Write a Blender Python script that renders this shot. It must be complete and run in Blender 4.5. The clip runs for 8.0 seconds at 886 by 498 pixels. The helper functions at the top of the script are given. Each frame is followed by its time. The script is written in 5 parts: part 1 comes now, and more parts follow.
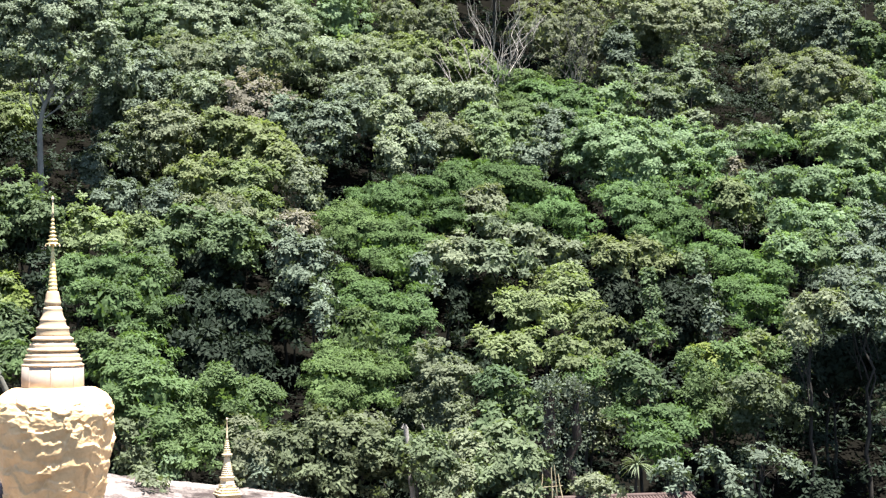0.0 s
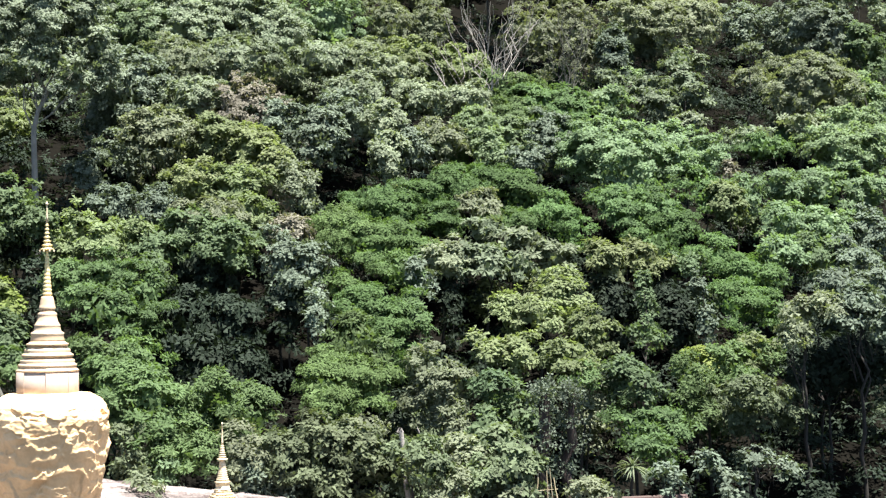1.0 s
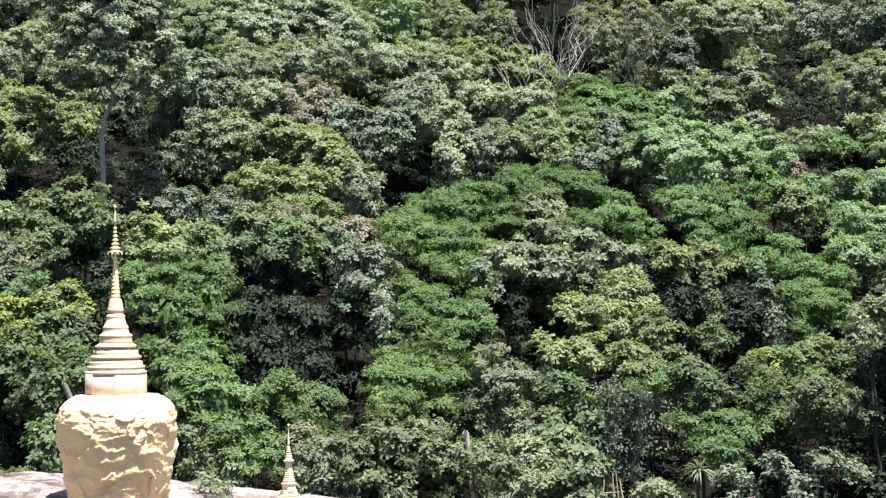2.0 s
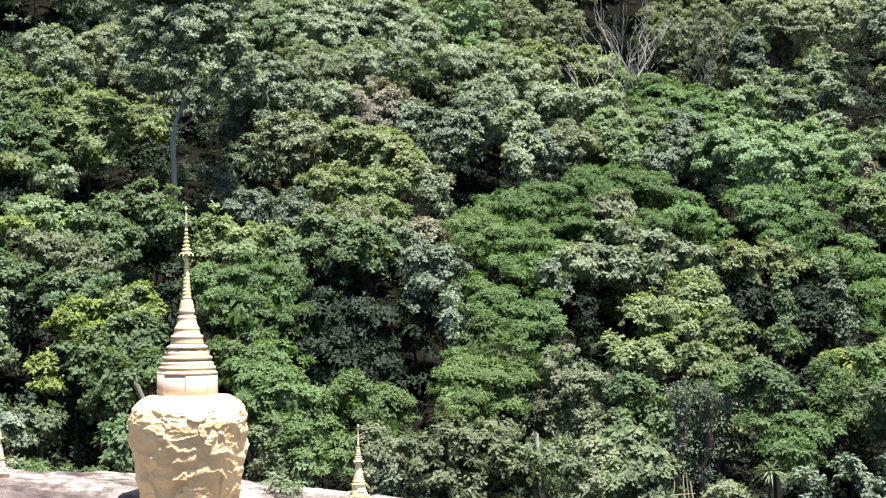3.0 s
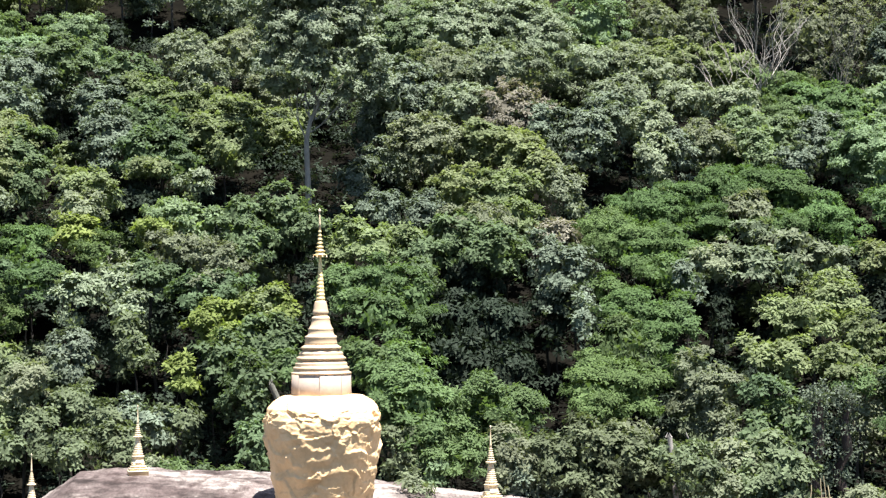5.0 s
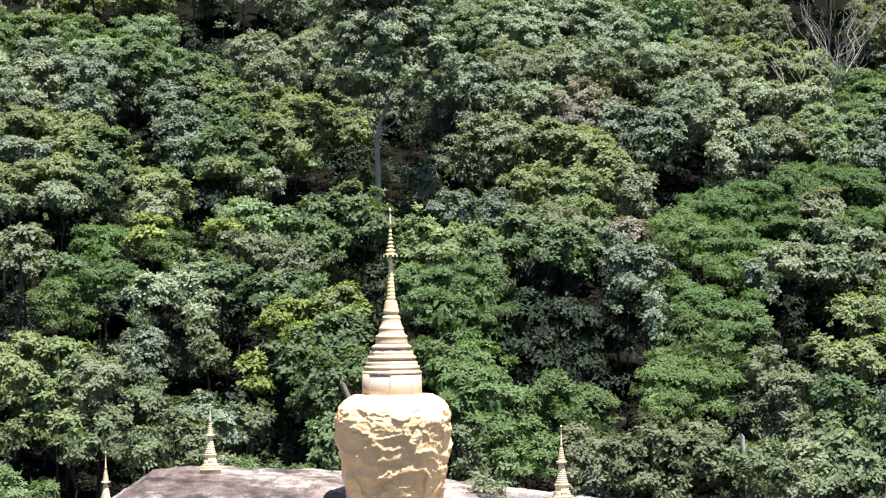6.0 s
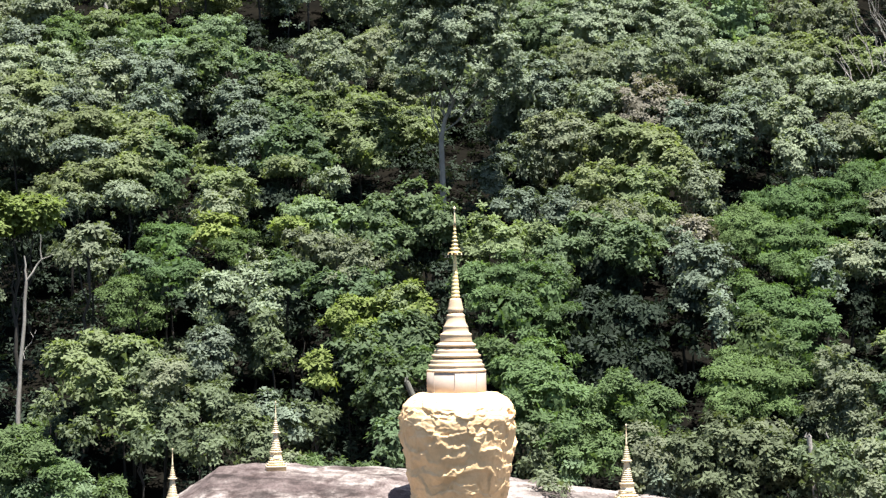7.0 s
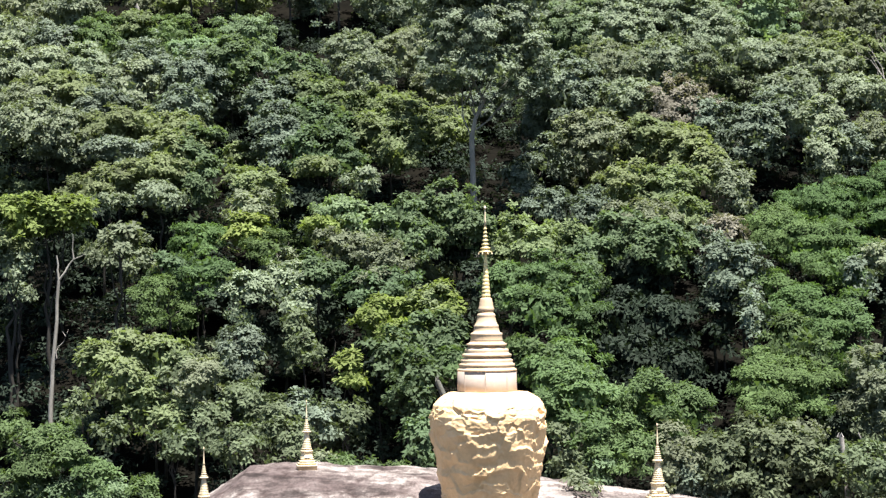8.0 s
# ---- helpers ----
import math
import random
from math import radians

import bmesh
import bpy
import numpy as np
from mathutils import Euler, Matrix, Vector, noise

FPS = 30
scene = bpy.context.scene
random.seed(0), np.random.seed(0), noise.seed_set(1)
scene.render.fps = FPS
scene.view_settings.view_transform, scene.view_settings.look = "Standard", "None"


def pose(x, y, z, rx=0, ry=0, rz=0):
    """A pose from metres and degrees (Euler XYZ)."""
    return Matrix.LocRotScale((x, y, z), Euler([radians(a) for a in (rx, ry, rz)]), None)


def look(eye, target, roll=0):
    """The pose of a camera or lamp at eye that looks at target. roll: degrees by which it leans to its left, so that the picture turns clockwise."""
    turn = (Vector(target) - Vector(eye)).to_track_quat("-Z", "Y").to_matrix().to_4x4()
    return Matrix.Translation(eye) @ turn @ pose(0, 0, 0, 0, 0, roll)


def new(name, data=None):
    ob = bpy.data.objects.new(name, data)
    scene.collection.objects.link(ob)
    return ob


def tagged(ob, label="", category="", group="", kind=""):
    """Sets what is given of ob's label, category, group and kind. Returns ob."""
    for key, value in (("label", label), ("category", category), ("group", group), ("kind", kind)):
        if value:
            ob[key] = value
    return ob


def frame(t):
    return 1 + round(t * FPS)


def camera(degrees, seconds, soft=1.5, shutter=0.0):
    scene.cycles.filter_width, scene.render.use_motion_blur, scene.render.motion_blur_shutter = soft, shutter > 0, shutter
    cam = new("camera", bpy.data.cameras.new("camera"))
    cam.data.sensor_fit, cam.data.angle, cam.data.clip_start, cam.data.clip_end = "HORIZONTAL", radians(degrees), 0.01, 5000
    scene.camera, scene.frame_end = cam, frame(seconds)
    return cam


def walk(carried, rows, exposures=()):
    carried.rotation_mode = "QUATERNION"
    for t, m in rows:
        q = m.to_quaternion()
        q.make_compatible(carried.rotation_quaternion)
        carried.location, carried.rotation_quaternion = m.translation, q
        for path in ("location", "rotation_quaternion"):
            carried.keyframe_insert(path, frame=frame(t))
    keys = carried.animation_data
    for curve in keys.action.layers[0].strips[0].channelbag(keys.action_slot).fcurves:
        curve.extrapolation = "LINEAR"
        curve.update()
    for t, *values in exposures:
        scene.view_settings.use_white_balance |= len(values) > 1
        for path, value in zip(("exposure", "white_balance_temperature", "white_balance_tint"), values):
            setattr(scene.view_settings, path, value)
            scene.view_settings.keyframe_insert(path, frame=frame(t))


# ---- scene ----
EYE = (0.0, 0.0, 10.0)
cam = camera(30.3, 8.0, soft=1.3)
walk(cam, [
    (0.0, pose(*EYE, 92.340, 0.560, -13.404)),
    (0.5, pose(*EYE, 92.409, 0.689, -13.551)),
    (1.0, pose(*EYE, 92.470, 0.784, -13.582)),
    (1.2, pose(*EYE, 92.495, 0.806, -13.270)),
    (1.5, pose(*EYE, 92.533, 0.839, -12.636)),
    (1.7, pose(*EYE, 92.547, 0.838, -12.115)),
    (2.8, pose(*EYE, 92.625, 0.827, -9.312)),
    (3.0, pose(*EYE, 92.639, 0.825, -8.887)),
    (3.5, pose(*EYE, 92.658, 0.835, -7.840)),
    (4.0, pose(*EYE, 92.697, 0.824, -6.553)),
    (4.5, pose(*EYE, 92.730, 0.798, -5.454)),
    (4.7, pose(*EYE, 92.732, 0.787, -4.985)),
    (5.8, pose(*EYE, 92.744, 0.728, -2.305)),
    (6.0, pose(*EYE, 92.746, 0.718, -1.807)),
    (6.5, pose(*EYE, 92.740, 0.649, -0.672)),
    (7.0, pose(*EYE, 92.709, 0.639, 0.447)),
    (7.5, pose(*EYE, 92.718, 0.618, 0.995)),
    (8.0, pose(*EYE, 92.700, 0.629, 1.515)),
], exposures=[(0.0, 2.29), (4.0, 2.15), (8.0, 1.96)])

# ---- daylight: tropical sun almost overhead, a little to the right, clear sky ----
SUN_EL, SUN_AZ = 75.0, 143.0        # azimuth clockwise from straight ahead
world = bpy.data.worlds.new("sky")
scene.world = world
world.use_nodes = True
wn = world.node_tree.nodes
sky = wn.new("ShaderNodeTexSky")
sky.sky_type, sky.sun_disc = "NISHITA", False
sky.sun_elevation, sky.sun_rotation = radians(SUN_EL), radians(SUN_AZ)
world.node_tree.links.new(sky.outputs[0], wn["Background"].inputs[0])
wn["Background"].inputs[1].default_value = 0.05
sun_data = bpy.data.lights.new("sun", "SUN")
sun_data.energy, sun_data.angle, sun_data.color = 5.0, radians(0.53), (1.0, 0.955, 0.88)
to_sun = Vector((math.sin(radians(SUN_AZ)) * math.cos(radians(SUN_EL)),
                 math.cos(radians(SUN_AZ)) * math.cos(radians(SUN_EL)), math.sin(radians(SUN_EL))))
sun = new("sun", sun_data)
sun.matrix_world = look((60, 40, 120), Vector((60, 40, 120)) - to_sun)


# ---- materials ----
def nodes_of(name):
    m = bpy.data.materials.new(name)
    m.use_nodes = True
    return m, m.node_tree.nodes, m.node_tree.links, m.node_tree.nodes["Principled BSDF"]


def ramp(n, stops):
    r = n.new("ShaderNodeValToRGB")
    while len(r.color_ramp.elements) < len(stops):
        r.color_ramp.elements.new(0.5)
    for e, (p, c) in zip(r.color_ramp.elements, stops):
        e.position, e.color = p, (*c, 1)
    return r


def noise_tex(n, l, scale, detail=4.0, rough=0.6, coords="Object", stretch=None):
    co = n.new("ShaderNodeTexCoord")
    t = n.new("ShaderNodeTexNoise")
    t.inputs["Scale"].default_value, t.inputs["Detail"].default_value = scale, detail
    t.inputs["Roughness"].default_value = rough
    if stretch:
        mp = n.new("ShaderNodeMapping")
        mp.inputs["Scale"].default_value = stretch
        l.new(co.outputs[coords], mp.inputs[0])
        l.new(mp.outputs[0], t.inputs[0])
    else:
        l.new(co.outputs[coords], t.inputs[0])
    return t


def leaf_material(name, dark, mid, light, rough=0.55, translucent=0.3):
    """Leaves: each leaf has its own shade, each tree its own slight hue; light shines through a little."""
    m, n, l, bsdf = nodes_of(name)
    geo, info = n.new("ShaderNodeNewGeometry"), n.new("ShaderNodeObjectInfo")
    r = ramp(n, [(0.0, tuple(0.75 * p + 0.25 * q for p, q in zip(dark, mid))), (0.5, tuple(1.06 * q for q in mid)), (1.0, tuple(0.6 * p + 0.4 * q for p, q in zip(mid, light)))])
    l.new(geo.outputs["Random Per Island"], r.inputs[0])
    hue = n.new("ShaderNodeHueSaturation")
    spread = n.new("ShaderNodeMapRange")
    spread.inputs["To Min"].default_value, spread.inputs["To Max"].default_value = 0.490, 0.514
    l.new(info.outputs["Random"], spread.inputs["Value"])
    l.new(spread.outputs[0], hue.inputs["Hue"])
    patch = noise_tex(n, l, 0.55, 2.0)
    val = n.new("ShaderNodeMapRange")
    val.inputs["From Min"].default_value, val.inputs["From Max"].default_value = 0.3, 0.7
    val.inputs["To Min"].default_value, val.inputs["To Max"].default_value = 0.78, 1.25
    l.new(patch.outputs[0], val.inputs["Value"])
    own = n.new("ShaderNodeMapRange")
    own.inputs["To Min"].default_value, own.inputs["To Max"].default_value = 0.84, 1.16
    wrap = n.new("ShaderNodeMath")
    wrap.operation, wrap.inputs[1].default_value = "MULTIPLY", 7.31
    part_of = n.new("ShaderNodeMath")
    part_of.operation = "FRACT"
    both = n.new("ShaderNodeMath")
    both.operation = "MULTIPLY"
    l.new(info.outputs["Random"], wrap.inputs[0])
    l.new(wrap.outputs[0], part_of.inputs[0])
    l.new(part_of.outputs[0], own.inputs["Value"])
    l.new(own.outputs[0], both.inputs[0])
    l.new(val.outputs[0], both.inputs[1])
    l.new(both.outputs[0], hue.inputs["Value"])
    l.new(r.outputs[0], hue.inputs["Color"])
    l.new(hue.outputs[0], bsdf.inputs["Base Color"])
    bsdf.inputs["Roughness"].default_value = rough + 0.12
    bsdf.inputs["Specular IOR Level"].default_value = 0.1
    tr = n.new("ShaderNodeBsdfTranslucent")
    warm = n.new("ShaderNodeMixRGB")
    warm.blend_type, warm.inputs[0].default_value, warm.inputs[2].default_value = "MULTIPLY", 1.0, (1.15, 1.25, 0.6, 1)
    l.new(hue.outputs[0], warm.inputs[1])
    l.new(warm.outputs[0], tr.inputs[0])
    mix = n.new("ShaderNodeMixShader")
    mix.inputs[0].default_value = 1.35 * translucent
    l.new(bsdf.outputs[0], mix.inputs[1])
    l.new(tr.outputs[0], mix.inputs[2])
    l.new(mix.outputs[0], n["Material Output"].inputs[0])
    return m


def rough_material(name, stops, scale, rough=0.85, bump=0.4, metal=0.0, stretch=None, fine=6.0, spec=0.4):
    """Stone, bark, paint: colour from broad noise, broken by fine noise, with relief."""
    m, n, l, bsdf = nodes_of(name)
    a, b = noise_tex(n, l, scale, 6.0, 0.62, stretch=stretch), noise_tex(n, l, scale * fine, 4.0, 0.6, stretch=stretch)
    mix = n.new("ShaderNodeMixRGB")
    mix.inputs[0].default_value = 0.35
    l.new(a.outputs[0], mix.inputs[1])
    l.new(b.outputs[0], mix.inputs[2])
    r = ramp(n, stops)
    l.new(mix.outputs[0], r.inputs[0])
    l.new(r.outputs[0], bsdf.inputs["Base Color"])
    bsdf.inputs["Roughness"].default_value, bsdf.inputs["Metallic"].default_value = rough, metal
    bsdf.inputs["Specular IOR Level"].default_value = spec
    bp = n.new("ShaderNodeBump")
    bp.inputs["Strength"].default_value, bp.inputs["Distance"].default_value = bump, 0.04
    l.new(b.outputs[0], bp.inputs["Height"])
    l.new(bp.outputs[0], bsdf.inputs["Normal"])
    return m


LEAF = {
    "B": leaf_material("leaf_mid_green", (0.047, 0.067, 0.036), (0.078, 0.112, 0.061), (0.117, 0.168, 0.091)),
    "G": leaf_material("leaf_grey_green", (0.066, 0.083, 0.062), (0.103, 0.129, 0.098), (0.139, 0.175, 0.132), 0.58, 0.2),
    "A": leaf_material("leaf_blue_green", (0.083, 0.100, 0.072), (0.130, 0.157, 0.112), (0.176, 0.212, 0.151), 0.52, 0.22),
    "K": leaf_material("leaf_soft_green", (0.059, 0.074, 0.044), (0.097, 0.120, 0.071), (0.138, 0.171, 0.101), 0.52, 0.25),
    # H and L: pale greens, lightened partly to stand in for upper-slope haze
    "H": leaf_material("leaf_silver_green", (0.096, 0.115, 0.077), (0.150, 0.179, 0.122), (0.203, 0.242, 0.164), 0.5, 0.22),
    "Y": leaf_material("leaf_yellow_green", (0.084, 0.103, 0.054), (0.133, 0.162, 0.084), (0.179, 0.219, 0.113), 0.55, 0.3),
    "N": leaf_material("leaf_lime_flush", (0.088, 0.112, 0.036), (0.150, 0.190, 0.062), (0.222, 0.278, 0.092), 0.55, 0.32),
    "F": leaf_material("leaf_fresh_green", (0.053, 0.081, 0.036), (0.084, 0.127, 0.056), (0.115, 0.176, 0.077), 0.55, 0.3),
    "L": leaf_material("leaf_light_fresh_green", (0.084, 0.116, 0.067), (0.132, 0.182, 0.104), (0.178, 0.246, 0.140), 0.55, 0.3),
    "V": leaf_material("leaf_vine_green", (0.048, 0.075, 0.029), (0.076, 0.120, 0.047), (0.105, 0.166, 0.065), 0.6, 0.28),
    # D: near-black green that puts the forest's shade into the leaf colour
    "D": leaf_material("leaf_shade_darkened", (0.010, 0.016, 0.010), (0.017, 0.026, 0.017), (0.034, 0.046, 0.033), 0.6, 0.12),
    "T": leaf_material("leaf_pale_tier", (0.080, 0.097, 0.063), (0.129, 0.156, 0.103), (0.183, 0.222, 0.146), 0.5, 0.25),
    "P": leaf_material("leaf_pale_green", (0.091, 0.105, 0.070), (0.142, 0.163, 0.109), (0.193, 0.220, 0.147), 0.55, 0.28),
    "R": leaf_material("leaf_reddish", (0.087, 0.083, 0.067), (0.145, 0.138, 0.112), (0.217, 0.207, 0.168), 0.55, 0.22),
}
BARK = rough_material("bark_grey", [(0.3, (0.018, 0.016, 0.013)), (0.55, (0.032, 0.028, 0.024)), (0.78, (0.065, 0.06, 0.053))],
                      2.2, 0.9, 0.7, stretch=(1, 1, 0.25))
BARK_PALE = rough_material("bark_pale", [(0.3, (0.11, 0.1, 0.09)), (0.5, (0.21, 0.197, 0.178)), (0.75, (0.34, 0.325, 0.3))],
                           2.0, 0.85, 0.5, stretch=(1, 1, 0.3))
BARK_MID = rough_material("bark_weathered", [(0.3, (0.05, 0.05, 0.042)), (0.55, (0.10, 0.10, 0.086)), (0.8, (0.17, 0.17, 0.15))], 2.5, 0.9, 0.6, stretch=(1, 1, 0.3))
BARK_RED = rough_material("bark_reddish", [(0.3, (0.02, 0.014, 0.013)), (0.55, (0.045, 0.033, 0.029)), (0.8, (0.10, 0.078, 0.068))], 2.5, 0.9, 0.8, stretch=(1, 1, 0.25))
DEADWOOD = rough_material("dead_wood", [(0.3, (0.17, 0.158, 0.145)), (0.55, (0.30, 0.28, 0.26)), (0.8, (0.45, 0.43, 0.40))], 3.0, 0.85, 0.5)
# Soil albedo lowered to near black, carrying the canopy's shade in its colour.
SOIL = rough_material("forest_soil_shade_dark", [(0.3, (0.004, 0.004, 0.0035)), (0.5, (0.006, 0.0057, 0.0048)), (0.7, (0.010, 0.009, 0.007))], 0.35, 0.95, 0.8, spec=0.0)


def granite_material():
    """Pinkish granite: pale streaked ground, dark lichen stains, thin weathered joints, coarse grain."""
    m, n, l, bsdf = nodes_of("granite")

    def blend(mode, factor, lower, upper):
        x = n.new("ShaderNodeMixRGB")
        x.blend_type = mode
        for socket, value in zip(x.inputs, (factor, lower, upper)):
            if isinstance(value, (float, tuple)):
                socket.default_value = value
            else:
                l.new(value, socket)
        return x.outputs[0]
    streak = noise_tex(n, l, 1.0, 7.0, 0.68, stretch=(0.32, 0.5, 1.1))
    base = ramp(n, [(0.38, (0.068, 0.057, 0.054)), (0.44, (0.132, 0.113, 0.107)), (0.51, (0.190, 0.168, 0.160)), (0.63, (0.250, 0.226, 0.216))])
    l.new(streak.outputs[0], base.inputs[0])
    # broad purple-brown stains, thickest about the western crest
    blot = noise_tex(n, l, 0.8, 7.0, 0.72, stretch=(0.35, 0.5, 0.8))
    co = n.new("ShaderNodeTexCoord")
    mp = n.new("ShaderNodeMapping")
    mp.inputs["Location"].default_value = (1.25, -10.2, 0.0)
    mp.inputs["Scale"].default_value = (0.13, 0.14, 0.0)
    l.new(co.outputs["Object"], mp.inputs[0])
    ball = n.new("ShaderNodeTexGradient")
    ball.gradient_type = "SPHERICAL"
    l.new(mp.outputs[0], ball.inputs[0])
    add = n.new("ShaderNodeMath")
    add.operation = "MULTIPLY_ADD"
    add.inputs[1].default_value = 0.17
    l.new(ball.outputs[1], add.inputs[0])
    l.new(blot.outputs[0], add.inputs[2])
    mask = ramp(n, [(0.53, (0, 0, 0)), (0.565, (0.65, 0.65, 0.65)), (0.66, (0.95, 0.95, 0.95))])
    l.new(add.outputs[0], mask.inputs[0])
    colour = blend("MULTIPLY", mask.outputs[0], base.outputs[0], (0.38, 0.32, 0.33, 1))
    # joints and flakes
    warp = noise_tex(n, l, 1.3, 3.0, 0.6)
    moved = blend("ADD", 0.5, warp.inputs[0].links[0].from_socket, warp.outputs["Color"])
    flat = n.new("ShaderNodeMapping")
    flat.inputs["Scale"].default_value = (0.35, 0.22, 1.2)
    l.new(moved, flat.inputs[0])
    cell = n.new("ShaderNodeTexVoronoi")
    cell.feature = "DISTANCE_TO_EDGE"
    cell.inputs["Scale"].default_value = 1.1
    l.new(flat.outputs[0], cell.inputs[0])
    joint = ramp(n, [(0.0, (1, 1, 1)), (0.1, (0.0, 0.0, 0.0)), (1.0, (0, 0, 0))])
    l.new(cell.outputs[0], joint.inputs[0])
    broken = noise_tex(n, l, 0.9, 3.0)
    gate = ramp(n, [(0.44, (0, 0, 0)), (0.54, (0.8, 0.8, 0.8)), (1.0, (0.8, 0.8, 0.8))])
    l.new(broken.outputs[0], gate.inputs[0])
    colour = blend("MULTIPLY", blend("MULTIPLY", 1.0, joint.outputs[0], gate.outputs[0]), colour, (0.3, 0.24, 0.23, 1))
    grain = noise_tex(n, l, 9.0, 5.0, 0.7, stretch=(1, 0.35, 1))
    speck = ramp(n, [(0.32, (0.62, 0.6, 0.6)), (0.5, (1, 1, 1)), (0.68, (1.25, 1.23, 1.22))])
    l.new(grain.outputs[0], speck.inputs[0])
    colour = blend("MULTIPLY", 1.0, colour, speck.outputs[0])
    l.new(colour, bsdf.inputs["Base Color"])
    bsdf.inputs["Roughness"].default_value = 0.88
    bsdf.inputs["Specular IOR Level"].default_value = 0.25
    bp = n.new("ShaderNodeBump")
    bp.inputs["Strength"].default_value, bp.inputs["Distance"].default_value = 0.9, 0.12
    l.new(streak.outputs[0], bp.inputs["Height"])
    bp2 = n.new("ShaderNodeBump")
    bp2.inputs["Strength"].default_value, bp2.inputs["Distance"].default_value = 0.6, 0.03
    l.new(grain.outputs[0], bp2.inputs["Height"])
    l.new(bp.outputs[0], bp2.inputs["Normal"])
    l.new(bp2.outputs[0], bsdf.inputs["Normal"])
    return m


GRANITE = granite_material()
GOLD_ROCK = rough_material("gold_painted_rock", [(0.3, (0.67, 0.435, 0.235)), (0.5, (0.83, 0.565, 0.31)), (0.75, (0.91, 0.68, 0.43))],
                           0.9, 0.55, 0.4, metal=0.15, fine=7, spec=0.2)
GOLD = rough_material("gold_paint", [(0.3, (0.45, 0.33, 0.215)), (0.5, (0.53, 0.40, 0.268)), (0.75, (0.62, 0.48, 0.338))], 1.1, 0.5, 0.12, metal=0.1, fine=5)
# Beige paint, darkened for shade and greyed against the boulder's golden bounce light.
PLINTH = rough_material("beige_plinth_shaded_paint", [(0.3, (0.31, 0.255, 0.215)), (0.55, (0.36, 0.30, 0.255)), (0.8, (0.41, 0.345, 0.295))], 1.3, 0.6, 0.12, fine=6)
GOLD_LEAF = rough_material("gold_bright", [(0.3, (0.54, 0.43, 0.275)), (0.55, (0.67, 0.555, 0.375)), (0.8, (0.79, 0.69, 0.51))], 4.0, 0.42, 0.2, metal=0.12)
GILT = rough_material("yellow_gilding", [(0.3, (0.58, 0.44, 0.19)), (0.55, (0.74, 0.59, 0.29)), (0.8, (0.86, 0.73, 0.44))], 4.0, 0.4, 0.15, metal=0.3)
TILE = rough_material("roof_tile", [(0.3, (0.034, 0.02, 0.018)), (0.5, (0.062, 0.037, 0.034)), (0.75, (0.1, 0.068, 0.06))], 2.0, 0.8, 0.4)
PLASTER = rough_material("dark_plaster", [(0.3, (0.12, 0.07, 0.06)), (0.7, (0.2, 0.13, 0.11))], 1.5, 0.9, 0.3)
BAMBOO = rough_material("bamboo_pole", [(0.3, (0.22, 0.18, 0.1)), (0.6, (0.4, 0.34, 0.22)), (0.8, (0.5, 0.44, 0.3))], 5.0, 0.7, 0.3)


# ---- helpers for things ----
def mesh_of(name, co, faces_flat, per_face, material, smooth=False):
    """A mesh from vertex rows and a regular face table."""
    me = bpy.data.meshes.new(name)
    co = np.asarray(co, np.float32)
    idx = np.asarray(faces_flat, np.int32).ravel()
    nf = len(idx) // per_face
    me.vertices.add(len(co))
    me.vertices.foreach_set("co", co.ravel())
    me.loops.add(len(idx))
    me.loops.foreach_set("vertex_index", idx)
    me.polygons.add(nf)
    me.polygons.foreach_set("loop_start", np.arange(nf, dtype=np.int32) * per_face)
    me.polygons.foreach_set("loop_total", np.full(nf, per_face, np.int32))
    if smooth:
        me.polygons.foreach_set("use_smooth", np.ones(nf, bool))
    me.update(calc_edges=True)
    me.materials.append(material)
    return me


def part(name, me, parent, label="", at=(0, 0, 0)):
    ob = new(name, me)
    ob.parent = parent
    ob.location = at
    if label:
        tagged(ob, label)
    return ob


def from_bm(name, bm, material, smooth=False):
    me = bpy.data.meshes.new(name)
    for f in bm.faces:
        f.smooth = smooth
    bm.to_mesh(me)
    bm.free()
    me.materials.append(material)
    return me


def tubes(paths, sides=7):
    """Vertices and quads of tapered round limbs; each path is a list of (point, radius)."""
    co, quads, base = [], [], 0
    ring = np.arange(sides) * 2 * np.pi / sides
    for path in paths:
        pts = np.array([p for p, _ in path], float)
        rad = np.array([r for _, r in path], float)
        tan = np.gradient(pts, axis=0)
        tan /= np.linalg.norm(tan, axis=1)[:, None] + 1e-9
        ref = np.where(np.abs(tan[:, 2:3]) > 0.9, np.array([[1.0, 0, 0]]), np.array([[0, 0, 1.0]]))
        u = np.cross(tan, ref)
        u /= np.linalg.norm(u, axis=1)[:, None] + 1e-9
        v = np.cross(tan, u)
        c = pts[:, None] + rad[:, None, None] * (np.cos(ring)[None, :, None] * u[:, None] + np.sin(ring)[None, :, None] * v[:, None])
        co.append(c.reshape(-1, 3))
        for i in range(len(pts) - 1):
            for k in range(sides):
                a, b = base + i * sides + k, base + i * sides + (k + 1) % sides
                quads.append((a, b, b + sides, a + sides))
        base += len(pts) * sides
    return np.concatenate(co), quads


def limb(rng, a, b, ra, rb, wobble=0.06, steps=6):
    """A crooked limb from a to b."""
    a, b = np.array(a, float), np.array(b, float)
    n = np.linalg.norm(b - a)
    pts = [a + (b - a) * s + rng.normal(0, wobble * n, 3) * math.sin(math.pi * s) * np.array((1, 1, 0.4)) for s in np.linspace(0, 1, steps)]
    return [(p, ra + (rb - ra) * s ** 0.8) for p, s in zip(pts, np.linspace(0, 1, steps))]


